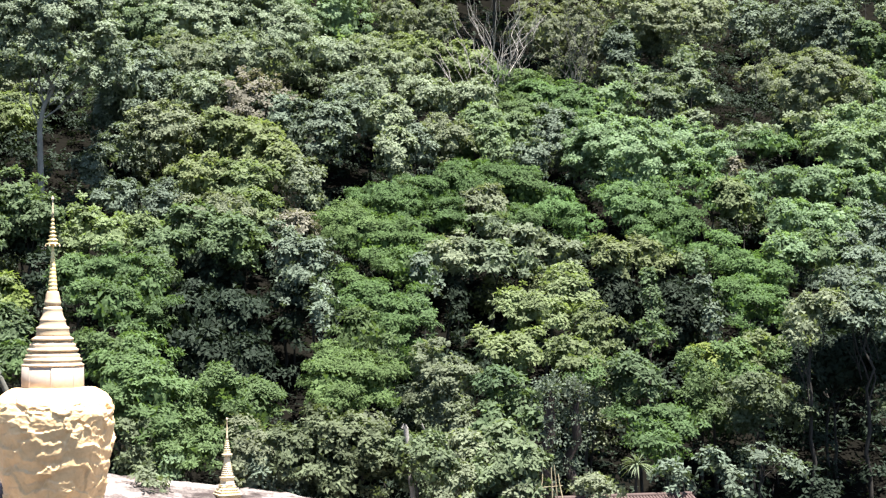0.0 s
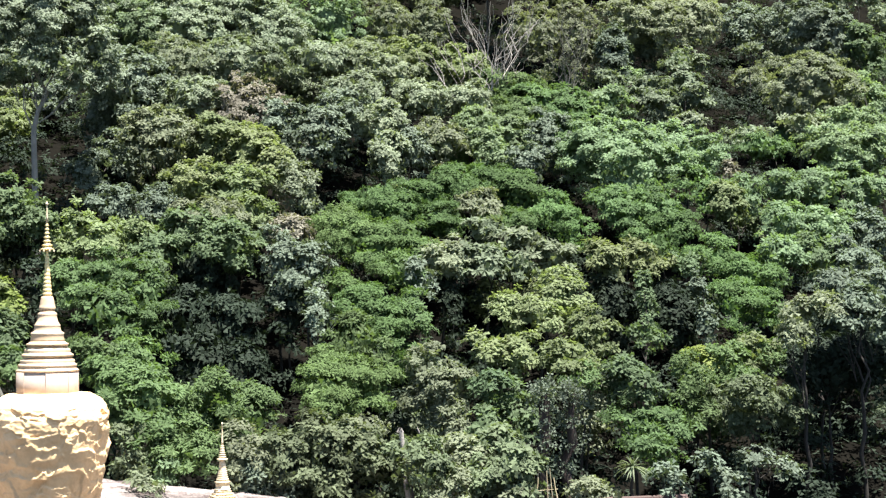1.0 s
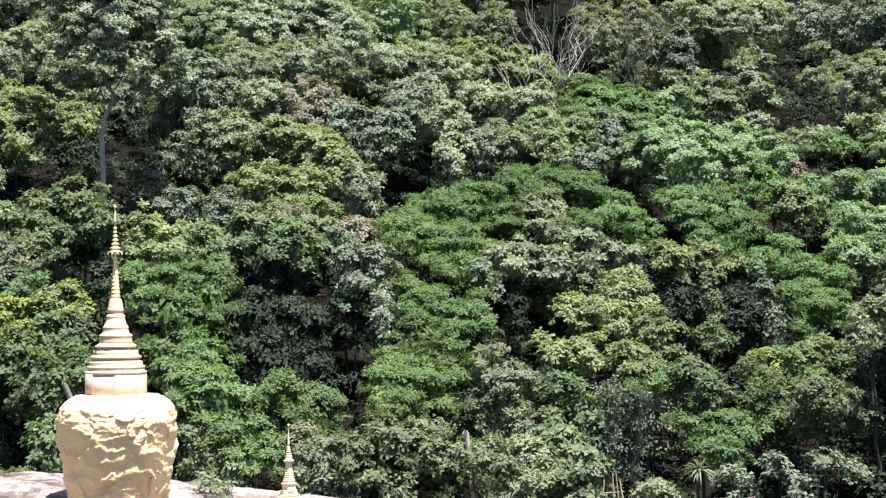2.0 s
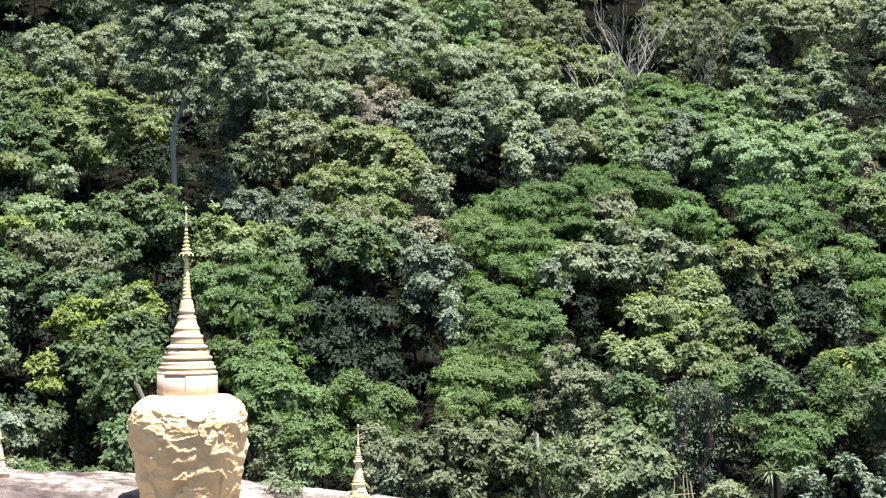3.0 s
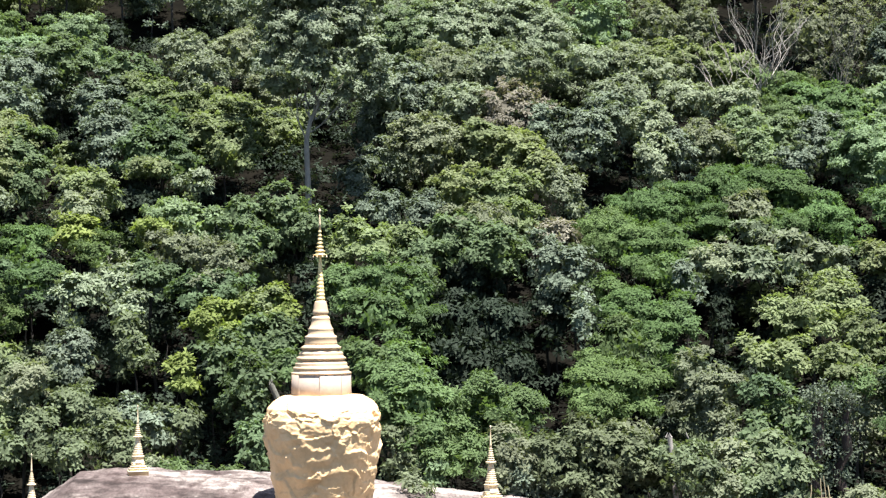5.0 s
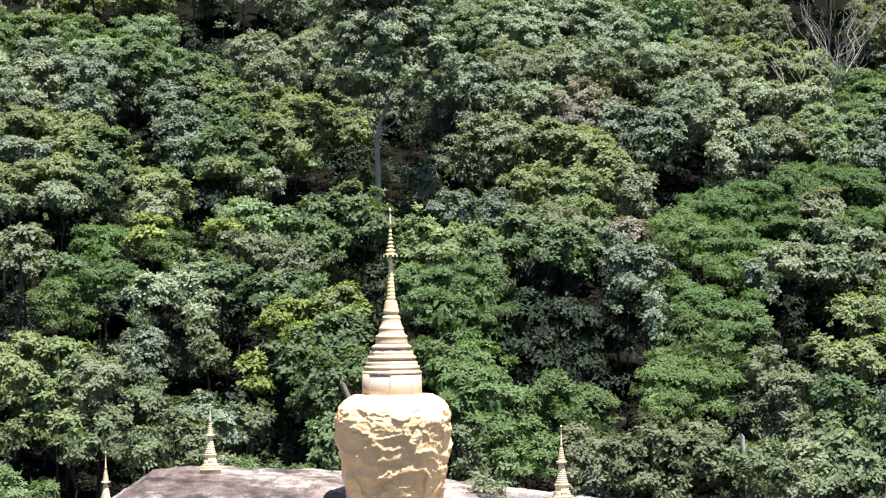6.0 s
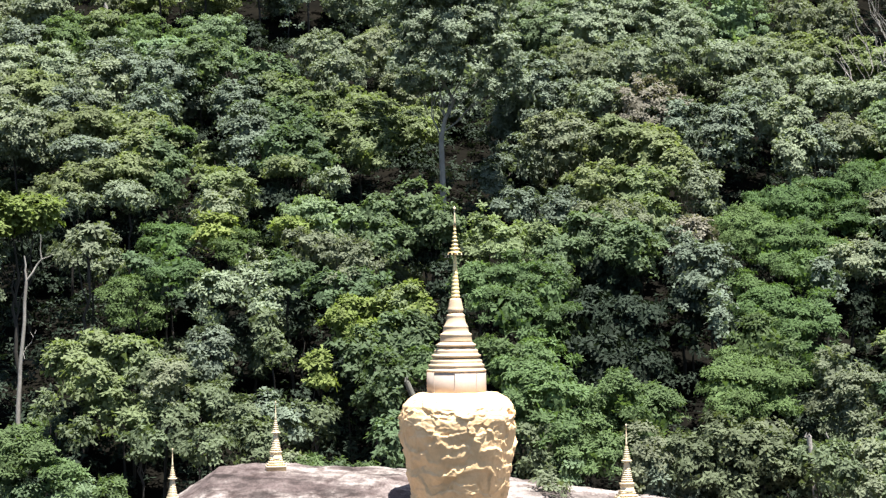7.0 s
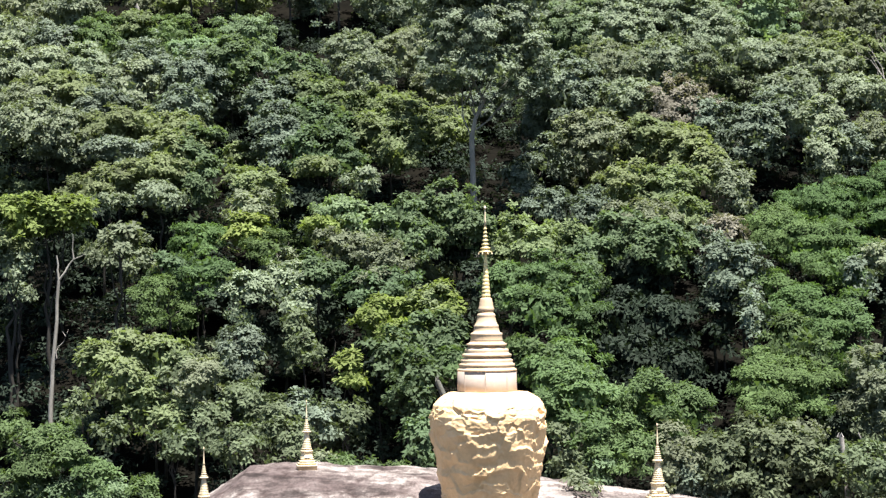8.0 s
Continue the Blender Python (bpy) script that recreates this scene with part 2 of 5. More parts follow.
def ground(x, y):
    """Height of the ground: a knoll under the eye, a hollow, then the wooded hillside."""
    x, y = np.asarray(x, float), np.asarray(y, float)
    knoll = 8.2 - 9.4 * np.clip((y - 4) / 36, 0, 1) ** 2 * (3 - 2 * np.clip((y - 4) / 36, 0, 1))
    t = np.clip(y - 77, 0, 240)
    hill = 0.54 * (np.sqrt(t * t + 9) - 3)
    bumps = 0.7 * np.sin(x * 0.13 + 1.1) * np.sin(y * 0.11) + 0.4 * np.sin(x * 0.31 + y * 0.23)
    return knoll + hill + bumps * np.clip((y - 20) / 50, 0, 1)


def sprigs(rng, pos, out, length, width, count, up, jitter):
    """Rosettes of folded leaf blades at pos, each rosette facing roughly out and up: vertices and triangles."""
    m = len(pos)
    axis = out + np.array((0, 0, up)) + rng.normal(0, jitter, (m, 3))
    axis /= np.linalg.norm(axis, axis=1)[:, None] + 1e-9
    ref = rng.normal(0, 1, (m, 3))
    u = np.cross(axis, ref)
    u /= np.linalg.norm(u, axis=1)[:, None] + 1e-9
    v = np.cross(axis, u)
    n = m * count
    k = np.repeat(np.arange(m), count)
    ang = np.tile(np.arange(count) * 2 * np.pi / count, m) + rng.normal(0, 0.35, n)
    along = np.cos(ang)[:, None] * u[k] + np.sin(ang)[:, None] * v[k] + axis[k] * rng.normal(0.12, 0.28, n)[:, None]
    along[:, 2] -= 0.18
    along /= np.linalg.norm(along, axis=1)[:, None]
    side = np.cross(axis[k], along)
    side /= np.linalg.norm(side, axis=1)[:, None] + 1e-9
    nor = np.cross(along, side)
    ln = (length * rng.uniform(0.65, 1.3, n))[:, None]
    wd = (width * rng.uniform(0.7, 1.25, n))[:, None]
    root = pos[k] + along * ln * 0.12
    bow = nor * ln * rng.normal(0.0, 0.12, (n, 1))
    broad = rng.random((n, 1)) < 0.65          # blades broadest near the tip, the others near the stalk
    near, far = root + along * ln * 0.1, root + along * ln + bow
    tip, end = np.where(broad, near, far), np.where(broad, far, near)
    co = np.stack([end + side * wd * 0.56, tip, end - side * wd * 0.56], 1).reshape(-1, 3)
    return co, np.arange(n * 3).reshape(-1, 3)


# kind: leaf length, width, leaves a sprig, sprigs per square metre of clump, clump radius, clump flatness, clumps per square metre, upward turn, spread
HABIT = {
    "B": (0.24, 0.145, 5, 25, 0.47, 0.50, 0.50, 0.8, 0.26),
    "G": (0.215, 0.13, 5, 28, 0.45, 0.52, 0.52, 0.75, 0.28),
    "A": (0.175, 0.105, 5, 32, 0.44, 0.50, 0.56, 0.5, 0.28),
    "K": (0.22, 0.13, 5, 27, 0.42, 0.55, 0.56, 0.6, 0.3),
    "H": (0.21, 0.12, 5, 28, 0.44, 0.50, 0.56, 0.5, 0.28),
    "L": (0.22, 0.105, 6, 26, 0.50, 0.40, 0.5, 0.65, 0.24),
    "Y": (0.24, 0.135, 6, 23, 0.46, 0.42, 0.52, 0.9, 0.22),
    "N": (0.24, 0.14, 6, 24, 0.50, 0.40, 0.56, 1.0, 0.2),
    "F": (0.21, 0.088, 7, 25, 0.55, 0.48, 0.46, 0.75, 0.25),
    "V": (0.17, 0.075, 7, 25, 0.95, 0.48, 0.6, 0.55, 0.22),
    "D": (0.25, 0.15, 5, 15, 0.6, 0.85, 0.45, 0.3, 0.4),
    "T": (0.27, 0.155, 6, 23, 0.75, 0.24, 0.36, 1.0, 0.18),
    "P": (0.195, 0.108, 6, 25, 0.42, 0.55, 0.6, 0.7, 0.28),
    "R": (0.22, 0.12, 5, 25, 0.42, 0.5, 0.55, 0.7, 0.3),
}


def unit(rng, n):
    d = rng.normal(0, 1, (n, 3))
    return d / np.linalg.norm(d, axis=1)[:, None]


def crown_points(rng, kind, rx, rz, hang):
    """Centres and radii of the leafy clumps: flat shelves for tiered trees, else a closed dome that billows out in knobs."""
    ln, wd, cnt, dens, rc, flat, per, up, jit = HABIT[kind]
    rc = min(rc * rng.uniform(0.75, 1.15), 0.4 * min(rx, rz * 1.3))
    size = np.array((rx, rx, rz))
    if flat < 0.3:
        n = max(8, int(16 * rx * rx * per))
        a, d = rng.uniform(0, 2 * np.pi, n), np.sqrt(rng.random(n))
        shelf = rng.integers(0, 3, n)
        p = np.stack([np.cos(a) * d, np.sin(a) * d, (shelf - 1) * 0.62 - 0.25 * d * d + rng.normal(0, 0.07, n)], 1) * size
        return p, rc * rng.uniform(0.6, 1.2, n), flat
    knobs = unit(rng, int(np.clip(5 + 3.2 * rx, 6, 16)))
    knobs[:, 2] = np.abs(knobs[:, 2]) * 1.1 - 0.25
    knobs /= np.linalg.norm(knobs, axis=1)[:, None]
    wide = rng.uniform(0.24, 0.42, len(knobs))
    n = max(12, int(12 * (0.5 * (rx + rz)) ** 2 * per * 1.25 * (0.62 / rc) ** 1.3))
    e = unit(rng, 3 * n)
    e = e[(e[:, 2] > -0.25) | (rng.random(len(e)) < 0.55)][:n]
    gap = ((e[:, None, :] - knobs[None]) ** 2).sum(2)
    swell = (np.exp(-gap / (2 * wide ** 2)) * rng.uniform(0.75, 1.1, len(knobs))).max(1)
    reach = 0.66 + 0.4 * swell + rng.normal(0, 0.03, len(e)) + np.where(rng.random(len(e)) < 0.09, rng.uniform(0.05, 0.3, len(e)), 0)
    p = e * reach[:, None] * size
    p[:, 2] = np.where(p[:, 2] < 0, p[:, 2] * hang, p[:, 2])
    r = rc * rng.uniform(0.5, 1.25, len(e)) * np.where(reach > 1.08, 0.65, 1.0)
    # trailing sprays below the crown's edge
    k = int(len(e) * 0.08)
    a, d = rng.uniform(0, 2 * np.pi, k), rng.uniform(0.4, 0.95, k)
    trail = np.stack([np.cos(a) * rx * d, np.sin(a) * rx * d, -rng.uniform(0.2, 1.0, k) * rz * hang], 1)
    return np.concatenate([p, trail]), np.concatenate([r, rc * rng.uniform(0.4, 0.8, k)]), flat


def crown_arrays(rng, kind, rx, rz, thin=1.0, hang=1.5):
    ln, wd, cnt, dens, rc, flat, per, up, jit = HABIT[kind]
    c, r, flat = crown_points(rng, kind, rx, rz, hang)
    lean = 0.9 if kind in "VF" else 0.5            # on the slope a bough's lower edge reaches out downhill
    top = np.clip(0.85 + 0.4 * c[:, 2] / rz, 0.55, 1.2)
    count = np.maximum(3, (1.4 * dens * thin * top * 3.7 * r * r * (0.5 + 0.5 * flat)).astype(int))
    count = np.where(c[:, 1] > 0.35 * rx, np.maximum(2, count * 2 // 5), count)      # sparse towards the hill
    which = np.repeat(np.arange(len(c)), count)
    d = rng.normal(0, 1, (len(which), 3))
    d[:, 2] = np.where(d[:, 2] < 0, d[:, 2] * 0.4, d[:, 2])
    d /= np.linalg.norm(d, axis=1)[:, None]
    pos = c[which] + d * (r[which] * rng.uniform(0.62, 1.08, len(which)))[:, None] * np.array((1, 1, flat))
    out = d / np.array((1, 1, flat))
    out /= np.linalg.norm(out, axis=1)[:, None]
    whole = pos / np.array((rx, rx, rz))          # leaves turn with the bough's surface as much as with their own clump
    whole[:, 2] -= lean * whole[:, 1]
    out = 0.55 * out + 0.75 * whole / (np.linalg.norm(whole, axis=1)[:, None] + 1e-6)
    pos[:, 1] += lean * pos[:, 2]
    c[:, 1] += lean * c[:, 2]
    big = rng.uniform(1.1, 1.45)
    co, tri = sprigs(rng, pos, out, ln * big, wd * big, cnt, up, jit)
    # oversized inner leaves, added to block light and sight through the crown
    m = max(16, int(13 * rx * (rx + rz)))
    e = unit(rng, m)
    s = min(1.0, rx / 2.0)
    heart = e * np.array((rx, rx, rz)) * rng.uniform(0.3, 0.62, m)[:, None]
    heart[:, 1] += lean * heart[:, 2]
    ci, ti = sprigs(rng, heart, e, 0.46 * s, 0.34 * s, 5, 0.2, 0.3)
    return c, np.concatenate([co, ci]), np.concatenate([tri, ti + len(co)])


WORDS = {
    "B": ("leafy forest tree with a clumped mid-green crown on the hillside", "tree"),
    "G": ("tall forest tree with glossy grey-green leaves on the hillside", "tree"),
    "H": ("tall forest tree with pale silvery green leaves high on the hillside", "tree"),
    "K": ("bushy tree with soft green leaves at the hill's foot", "tree"),
    "L": ("forest tree with a layered light green crown high on the hillside", "tree"),
    "Y": ("forest tree with fresh yellow-green leaf clusters in full sun", "tree"),
    "N": ("tree flushed with bright lime-green young leaves in full sun", "tree"),
    "F": ("tree with a feathery bright green crown of fine leaves", "tree"),
    "V": ("low tree smothered under a rounded blanket of green creepers", "tree"),
    "D": ("vine-hung tree with leaf colour darkened to stand in for shade", "tree"),
    "T": ("tree with pale leaves held in flat open tiers", "tree"),
    "P": ("bushy small tree with pale dusty green leaves", "tree"),
    "A": ("very tall forest tree with a pale trunk and grey-green crown", "tree"),
    "R": ("forest tree with reddish-brown young leaves among the green", "tree"),
}
tree_count = [0]


def tree(kind, x, y, boughs, bark=None, foot=None, fork=None, thick=1.0, thin=1.0, label="", base=None):
    """A tree: tapered trunk, limbs, and a crown of leafy boughs, each given as (dx, dy, height, radius, half height)."""
    tree_count[0] += 1
    rng = np.random.default_rng(tree_count[0] * 7 + 3)
    low, wide = min(b[2] for b in boughs), max(abs(b[0]) + b[3] for b in boughs)
    fx, fy = foot if foot else (x + rng.normal(0, 0.3), y + 0.3 + rng.normal(0, 0.3))
    gz = float(ground(fx, fy)) - 0.15 if base is None else base
    is_tree = wide > 1.35 or low - gz > 3.2
    root = new("tree" if is_tree else "shrub")
    root.location = (fx, fy, gz)
    text, cat = WORDS[kind]
    tagged(root, label or text, cat if is_tree else "shrub")
    places = [np.array((x + dx - fx, y + dy - fy, max(z - gz, rz * 0.75))) for dx, dy, z, _, rz in boughs]
    mid = np.mean(places, axis=0)
    h = mid[2]
    r0 = (0.04 + 0.009 * h) * thick
    fork = np.array(fork) - np.array((fx, fy, gz)) if fork else mid * 0.62 + np.array((0, 0, -0.1 * h)) if h > 3 else mid * 0.5
    paths = [limb(rng, (0, 0, 0), fork, r0, r0 * 0.7, 0.02), limb(rng, fork, mid, r0 * 0.65, r0 * 0.25, 0.05)]
    cos, tris, base_i = [], [], 0
    for off, (_, _, _, rx, rz) in zip(places, boughs):
        c, co, tri = crown_arrays(rng, kind, rx, rz, thin, rng.uniform(1.0, 1.7))
        cos.append(co + off)
        tris.append(tri + base_i)
        base_i += len(co)
        paths.append(limb(rng, fork + (mid - fork) * rng.uniform(0.0, 0.85), off + (0, 0, rz * 0.4), r0 * 0.75 / len(boughs) ** 0.5, r0 * 0.1, 0.05))
        for k in rng.choice(len(c), min(len(c), 3), replace=False):
            s = rng.uniform(0.3, 0.8)
            paths.append(limb(rng, fork + (off - fork) * s, off + c[k] * 0.95, r0 * 0.4 / len(boughs) ** 0.5, r0 * 0.05, 0.07, 5))
    tc, tq = tubes(paths, 6)
    part("trunk", mesh_of("trunk", tc, tq, 4, bark or BARK, True), root)
    part("crown", mesh_of("crown", np.concatenate(cos), np.concatenate(tris), 3, LEAF[kind]), root)
    return root


# ---- the ground: one sheet from the knoll over the hollow to the far hill ----
gx = np.concatenate([np.linspace(-900, -75, 14), np.linspace(-60, 100, 130), np.linspace(115, 900, 14)])
gy = np.concatenate([np.linspace(-500, 10, 12), np.linspace(14, 180, 130), np.linspace(190, 1500, 24)])
GX, GY = np.meshgrid(gx, gy)
GZ = ground(GX, GY)
gi = np.arange(GX.size).reshape(GX.shape)
gq = np.stack([gi[:-1, :-1], gi[:-1, 1:], gi[1:, 1:], gi[1:, :-1]], -1).reshape(-1, 4)
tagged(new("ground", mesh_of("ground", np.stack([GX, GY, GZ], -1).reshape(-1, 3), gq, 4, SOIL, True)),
       "hillside soil and leaf litter, colour darkened for shade under crowns", "ground", kind="structure")


# ---- granite whaleback under the golden boulder ----
def dome_height(x, y):
    crest = np.interp(x, [-17, -13.5, -12.1, -10.9, -8, -2.5, 2.7, 7.6, 10.7, 15, 20], [-2.0, 2.0, 2.9, 3.66, 3.76, 3.45, 2.95, 2.2, 1.8, 0.6, -2.0])
    return crest - np.where(y < 76, 0.032 * (76 - y) ** 2, 0.13 * (y - 76) ** 2)


dx, dy = np.meshgrid(np.linspace(-19, 22, 230), np.linspace(57, 83, 150))
dz = dome_height(dx, dy)
pts = np.stack([dx, dy, dz], -1).reshape(-1, 3)
for p in pts:
    q = Vector((p[0] * 0.22, p[1] * 0.3, 3.1))
    p[2] += 0.16 * noise.noise(q) + 0.09 * noise.noise(q * 3.7) + 0.05 * noise.noise(q * 11) - 0.10 * max(0, noise.noise(q * 1.9 + Vector((7, 0, 0))) - 0.25)
    s = p[2] + 0.35 * noise.noise(q * 2.3)
    p[2] += 0.055 * ((s * 2.6) % 1.0 - 0.5) + 0.04 * noise.noise(Vector((p[0] * 1.2, p[1] * 3.5, 0.7)))
    p[2] = max(p[2], -3.2)
di = np.arange(dx.size).reshape(dx.shape)
dq = np.stack([di[:-1, :-1], di[:-1, 1:], di[1:, 1:], di[1:, :-1]], -1).reshape(-1, 4)
tagged(new("granite_outcrop", mesh_of("granite_outcrop", pts, dq, 4, GRANITE, True)),
       "broad sunlit pinkish granite outcrop with dark weather stains", "rock")


# ---- golden boulder ----
def golden_boulder():
    bm = bmesh.new()
    bmesh.ops.create_icosphere(bm, subdivisions=7, radius=1.0)
    prof_h = [-1.0, -0.96, -0.72, -0.3, 0.16, 0.45, 0.61, 0.78, 0.89, 0.975, 1.0]
    prof_r = [0.0, 1.5, 2.0, 2.2, 2.38, 2.48, 2.5, 2.34, 2.07, 1.66, 0.0]
    rng = np.random.default_rng(21)
    tilts = {}
    for v in bm.verts:
        d = v.co
        hz = math.copysign(abs(d.z) ** 0.8, d.z)
        r = float(np.interp(hz, prof_h, prof_r))
        a = math.atan2(d.y, d.x)
        p = Vector((math.cos(a) * r, math.sin(a) * r, hz * 2.68))
        q = Vector((math.cos(a) * 2.4, math.sin(a) * 2.4, hz * 2.7))
        w = q + 0.35 * noise.noise_vector(q * 0.8) + 0.12 * noise.noise_vector(q * 2.7)
        off = 0.0
        # crumpled facets at two sizes, each tilted its own way
        for size, amp, flat in ((0.7, 0.13, 2.1), (1.7, 0.09, 2.3), (3.8, 0.045, 2.0)):
            s = Vector((w.x * size, w.y * size, w.z * size * flat))
            site = noise.voronoi(s)[1][0]
            key = (size, round(site.x, 3), round(site.y, 3), round(site.z, 3))
            if key not in tilts:
                tilts[key] = Vector(rng.normal(0, 0.55, 3)) + Vector((0, 0, 0.05))
            off += amp / (size + 0.6) * ((s - site).dot(tilts[key]) + 0.35 * tilts[key].x)
        off += 0.1 * noise.noise(w * 0.9) + 0.015 * noise.noise(w * 5)
        # broken shelves round the flank: each juts out and is undercut below
        s = 1.25 * w.z + 0.9 * noise.noise(Vector((q.x * 0.55, q.y * 0.55, 4.2))) + 0.35 * noise.noise(q * 1.9)
        off += 0.075 * (s % 1.0 - 0.5) * max(0.0, 0.6 + noise.noise(Vector((q.x * 0.8, q.y * 0.8, q.z * 0.9 + 9.0))) * 1.3)
        edge = min(1.0, r / 1.7)
        if hz > 0.7:
            edge *= max(0.3, 1 - (hz - 0.7) * 3.5)
        p += Vector((math.cos(a), math.sin(a), 0.3 if hz > 0.6 else 0.0)) * (off * edge)
        p.y -= 0.035 * min(0.0, p.z - 1.0)
        v.co = p
    ob = new("golden_boulder", from_bm("golden_boulder", bm, GOLD_ROCK, True))
    ob.location = (0.04, 70.0, 4.56)
    return tagged(ob, "large rugged balancing boulder painted gold, a stupa standing on it", "boulder")


golden_boulder()


# ---- golden stupa ----
def lathe(profile, sides, turn=0.0):
    """Rings of a profile of (height, radius), closed at both ends."""
    co, quads = [], []
    ring = np.arange(sides) * 2 * np.pi / sides + turn
    for h, r in profile:
        co += [(r * math.cos(a), r * math.sin(a), h) for a in ring]
    for i in range(len(profile) - 1):
        for k in range(sides):
            a, b = i * sides + k, i * sides + (k + 1) % sides
            quads.append((a, b, b + sides, a + sides))
    return np.array(co), quads


def lathe_part(name, profile, sides, material, parent, label="", turn=0.0, smooth=False):
    return part(name, mesh_of(name, *lathe(profile, sides, turn), 4, material, smooth), parent, label)


OCT = radians(-93)


def golden_stupa():
    root = new("golden_stupa")
    root.location = (0, 70.0, 7.2)
    tagged(root, "slender gold-painted Burmese stupa with octagonal base and ringed spire", "stupa")
    lathe_part("plinth", [(-0.4, 0.0), (-0.4, 1.26), (0.88, 1.26), (0.88, 0.0)], 8, PLINTH, root, "smooth octagonal pinkish beige plinth", turn=OCT)
    # thin beads added on the facet edges to imitate bright edge highlights
    for k in range(8):
        a = OCT + k * math.pi / 4
        part("edge_highlight_bead", mesh_of("edge_highlight_bead", *tubes([[((0, 0, -0.35), 0.012), ((0, 0, 0.3), 0.012), ((0, 0, 0.86), 0.012)]], 6), 4, PLINTH, True), root,
             at=(1.262 * math.cos(a), 1.262 * math.sin(a), 0))
    lathe_part("lower_terrace", [(0.86, 0.0), (0.862, 1.262), (0.87, 1.278), (0.94, 1.278), (0.965, 1.24), (1.0, 1.19), (1.04, 1.165), (1.08, 1.2), (1.17, 1.2), (1.2, 1.13), (1.24, 1.1), (1.3, 1.12), (1.36, 1.1), (1.39, 1.02), (1.44, 1.0), (1.48, 0.0)], 8, GOLD, root, turn=OCT)
    lathe_part("middle_terrace", [(1.46, 0.0), (1.46, 1.0), (1.5, 1.06), (1.58, 1.06), (1.61, 0.98), (1.68, 0.92), (1.74, 0.95), (1.8, 0.92), (1.84, 0.83), (1.9, 0.82), (1.93, 0.0)], 8, GOLD, root, turn=OCT)
    lathe_part("upper_terrace", [(1.92, 0.0), (1.92, 0.8), (1.96, 0.86), (2.03, 0.86), (2.06, 0.78), (2.12, 0.71), (2.18, 0.0)], 16, GOLD, root, turn=OCT)
    lathe_part("bell", [(2.1, 0.0), (2.1, 0.7), (2.2, 0.685), (2.38, 0.665), (2.44, 0.69), (2.49, 0.66), (2.53, 0.57), (2.6, 0.55), (2.74, 0.52), (2.79, 0.54),
                        (2.84, 0.49), (2.97, 0.43), (3.1, 0.4), (3.2, 0.385), (3.25, 0.4), (3.31, 0.36), (3.36, 0.3), (3.4, 0.0)],
               32, GOLD, root, "smooth gold bell with raised mouldings", smooth=True)
    lotus = [(3.36, 0.0), (3.37, 0.29), (3.43, 0.33), (3.52, 0.345), (3.58, 0.32), (3.66, 0.3), (3.8, 0.285), (3.92, 0.25), (3.97, 0.24), (4.0, 0.17), (4.02, 0)]
    lathe_part("lotus_bud", lotus, 24, GOLD, root, smooth=True)
    rings = [(3.98, 0.0)]
    for i in range(12):
        z, r = 4.0 + i * 0.16, 0.16 * (1 - i / 12) ** 1.0 + 0.04
        rings += [(z, r * 0.88), (z + 0.05, r), (z + 0.1, r), (z + 0.15, r * 0.87)]
    lathe_part("ringed_spire", rings + [(5.95, 0.035), (5.95, 0)], 20, GILT, root, "thin gold spire with stacked rings", smooth=True)
    tiers = [(5.9, 0.0)]
    for i, r in enumerate((0.30, 0.22, 0.165, 0.135, 0.11, 0.09, 0.075)):
        z = 5.93 + i * 0.165
        tiers += [(z, r), (z + 0.025, r * 1.02), (z + 0.06, r * 0.7), (z + 0.14, r * 0.52)]
    lathe_part("umbrella_crown", tiers + [(7.1, 0.05), (7.1, 0)], 20, GILT, root, "tiered filigree umbrella of gilded metal", smooth=True)
    lathe_part("finial_rod", [(7.05, 0.0), (7.05, 0.055), (7.3, 0.045), (7.6, 0.028), (7.8, 0.022), (7.8, 0)], 10, GOLD_LEAF, root, smooth=True)
    lathe_part("finial_ball", [(7.76, 0.0), (7.78, 0.035), (7.82, 0.065), (7.87, 0.055), (7.92, 0.02), (7.97, 0.0)], 12, GOLD_LEAF, root, smooth=True)
    for k in range(8):
        a = OCT + (k + 0.5) * math.pi / 4
        bell = lathe([(-0.07, 0.03), (-0.03, 0.028), (0, 0.012), (0.02, 0.0)], 6)
        part("wind_bell", mesh_of("wind_bell", *bell, 4, GOLD_LEAF), root, at=(0.3 * math.cos(a), 0.3 * math.sin(a), 5.92))
    return root


golden_stupa()


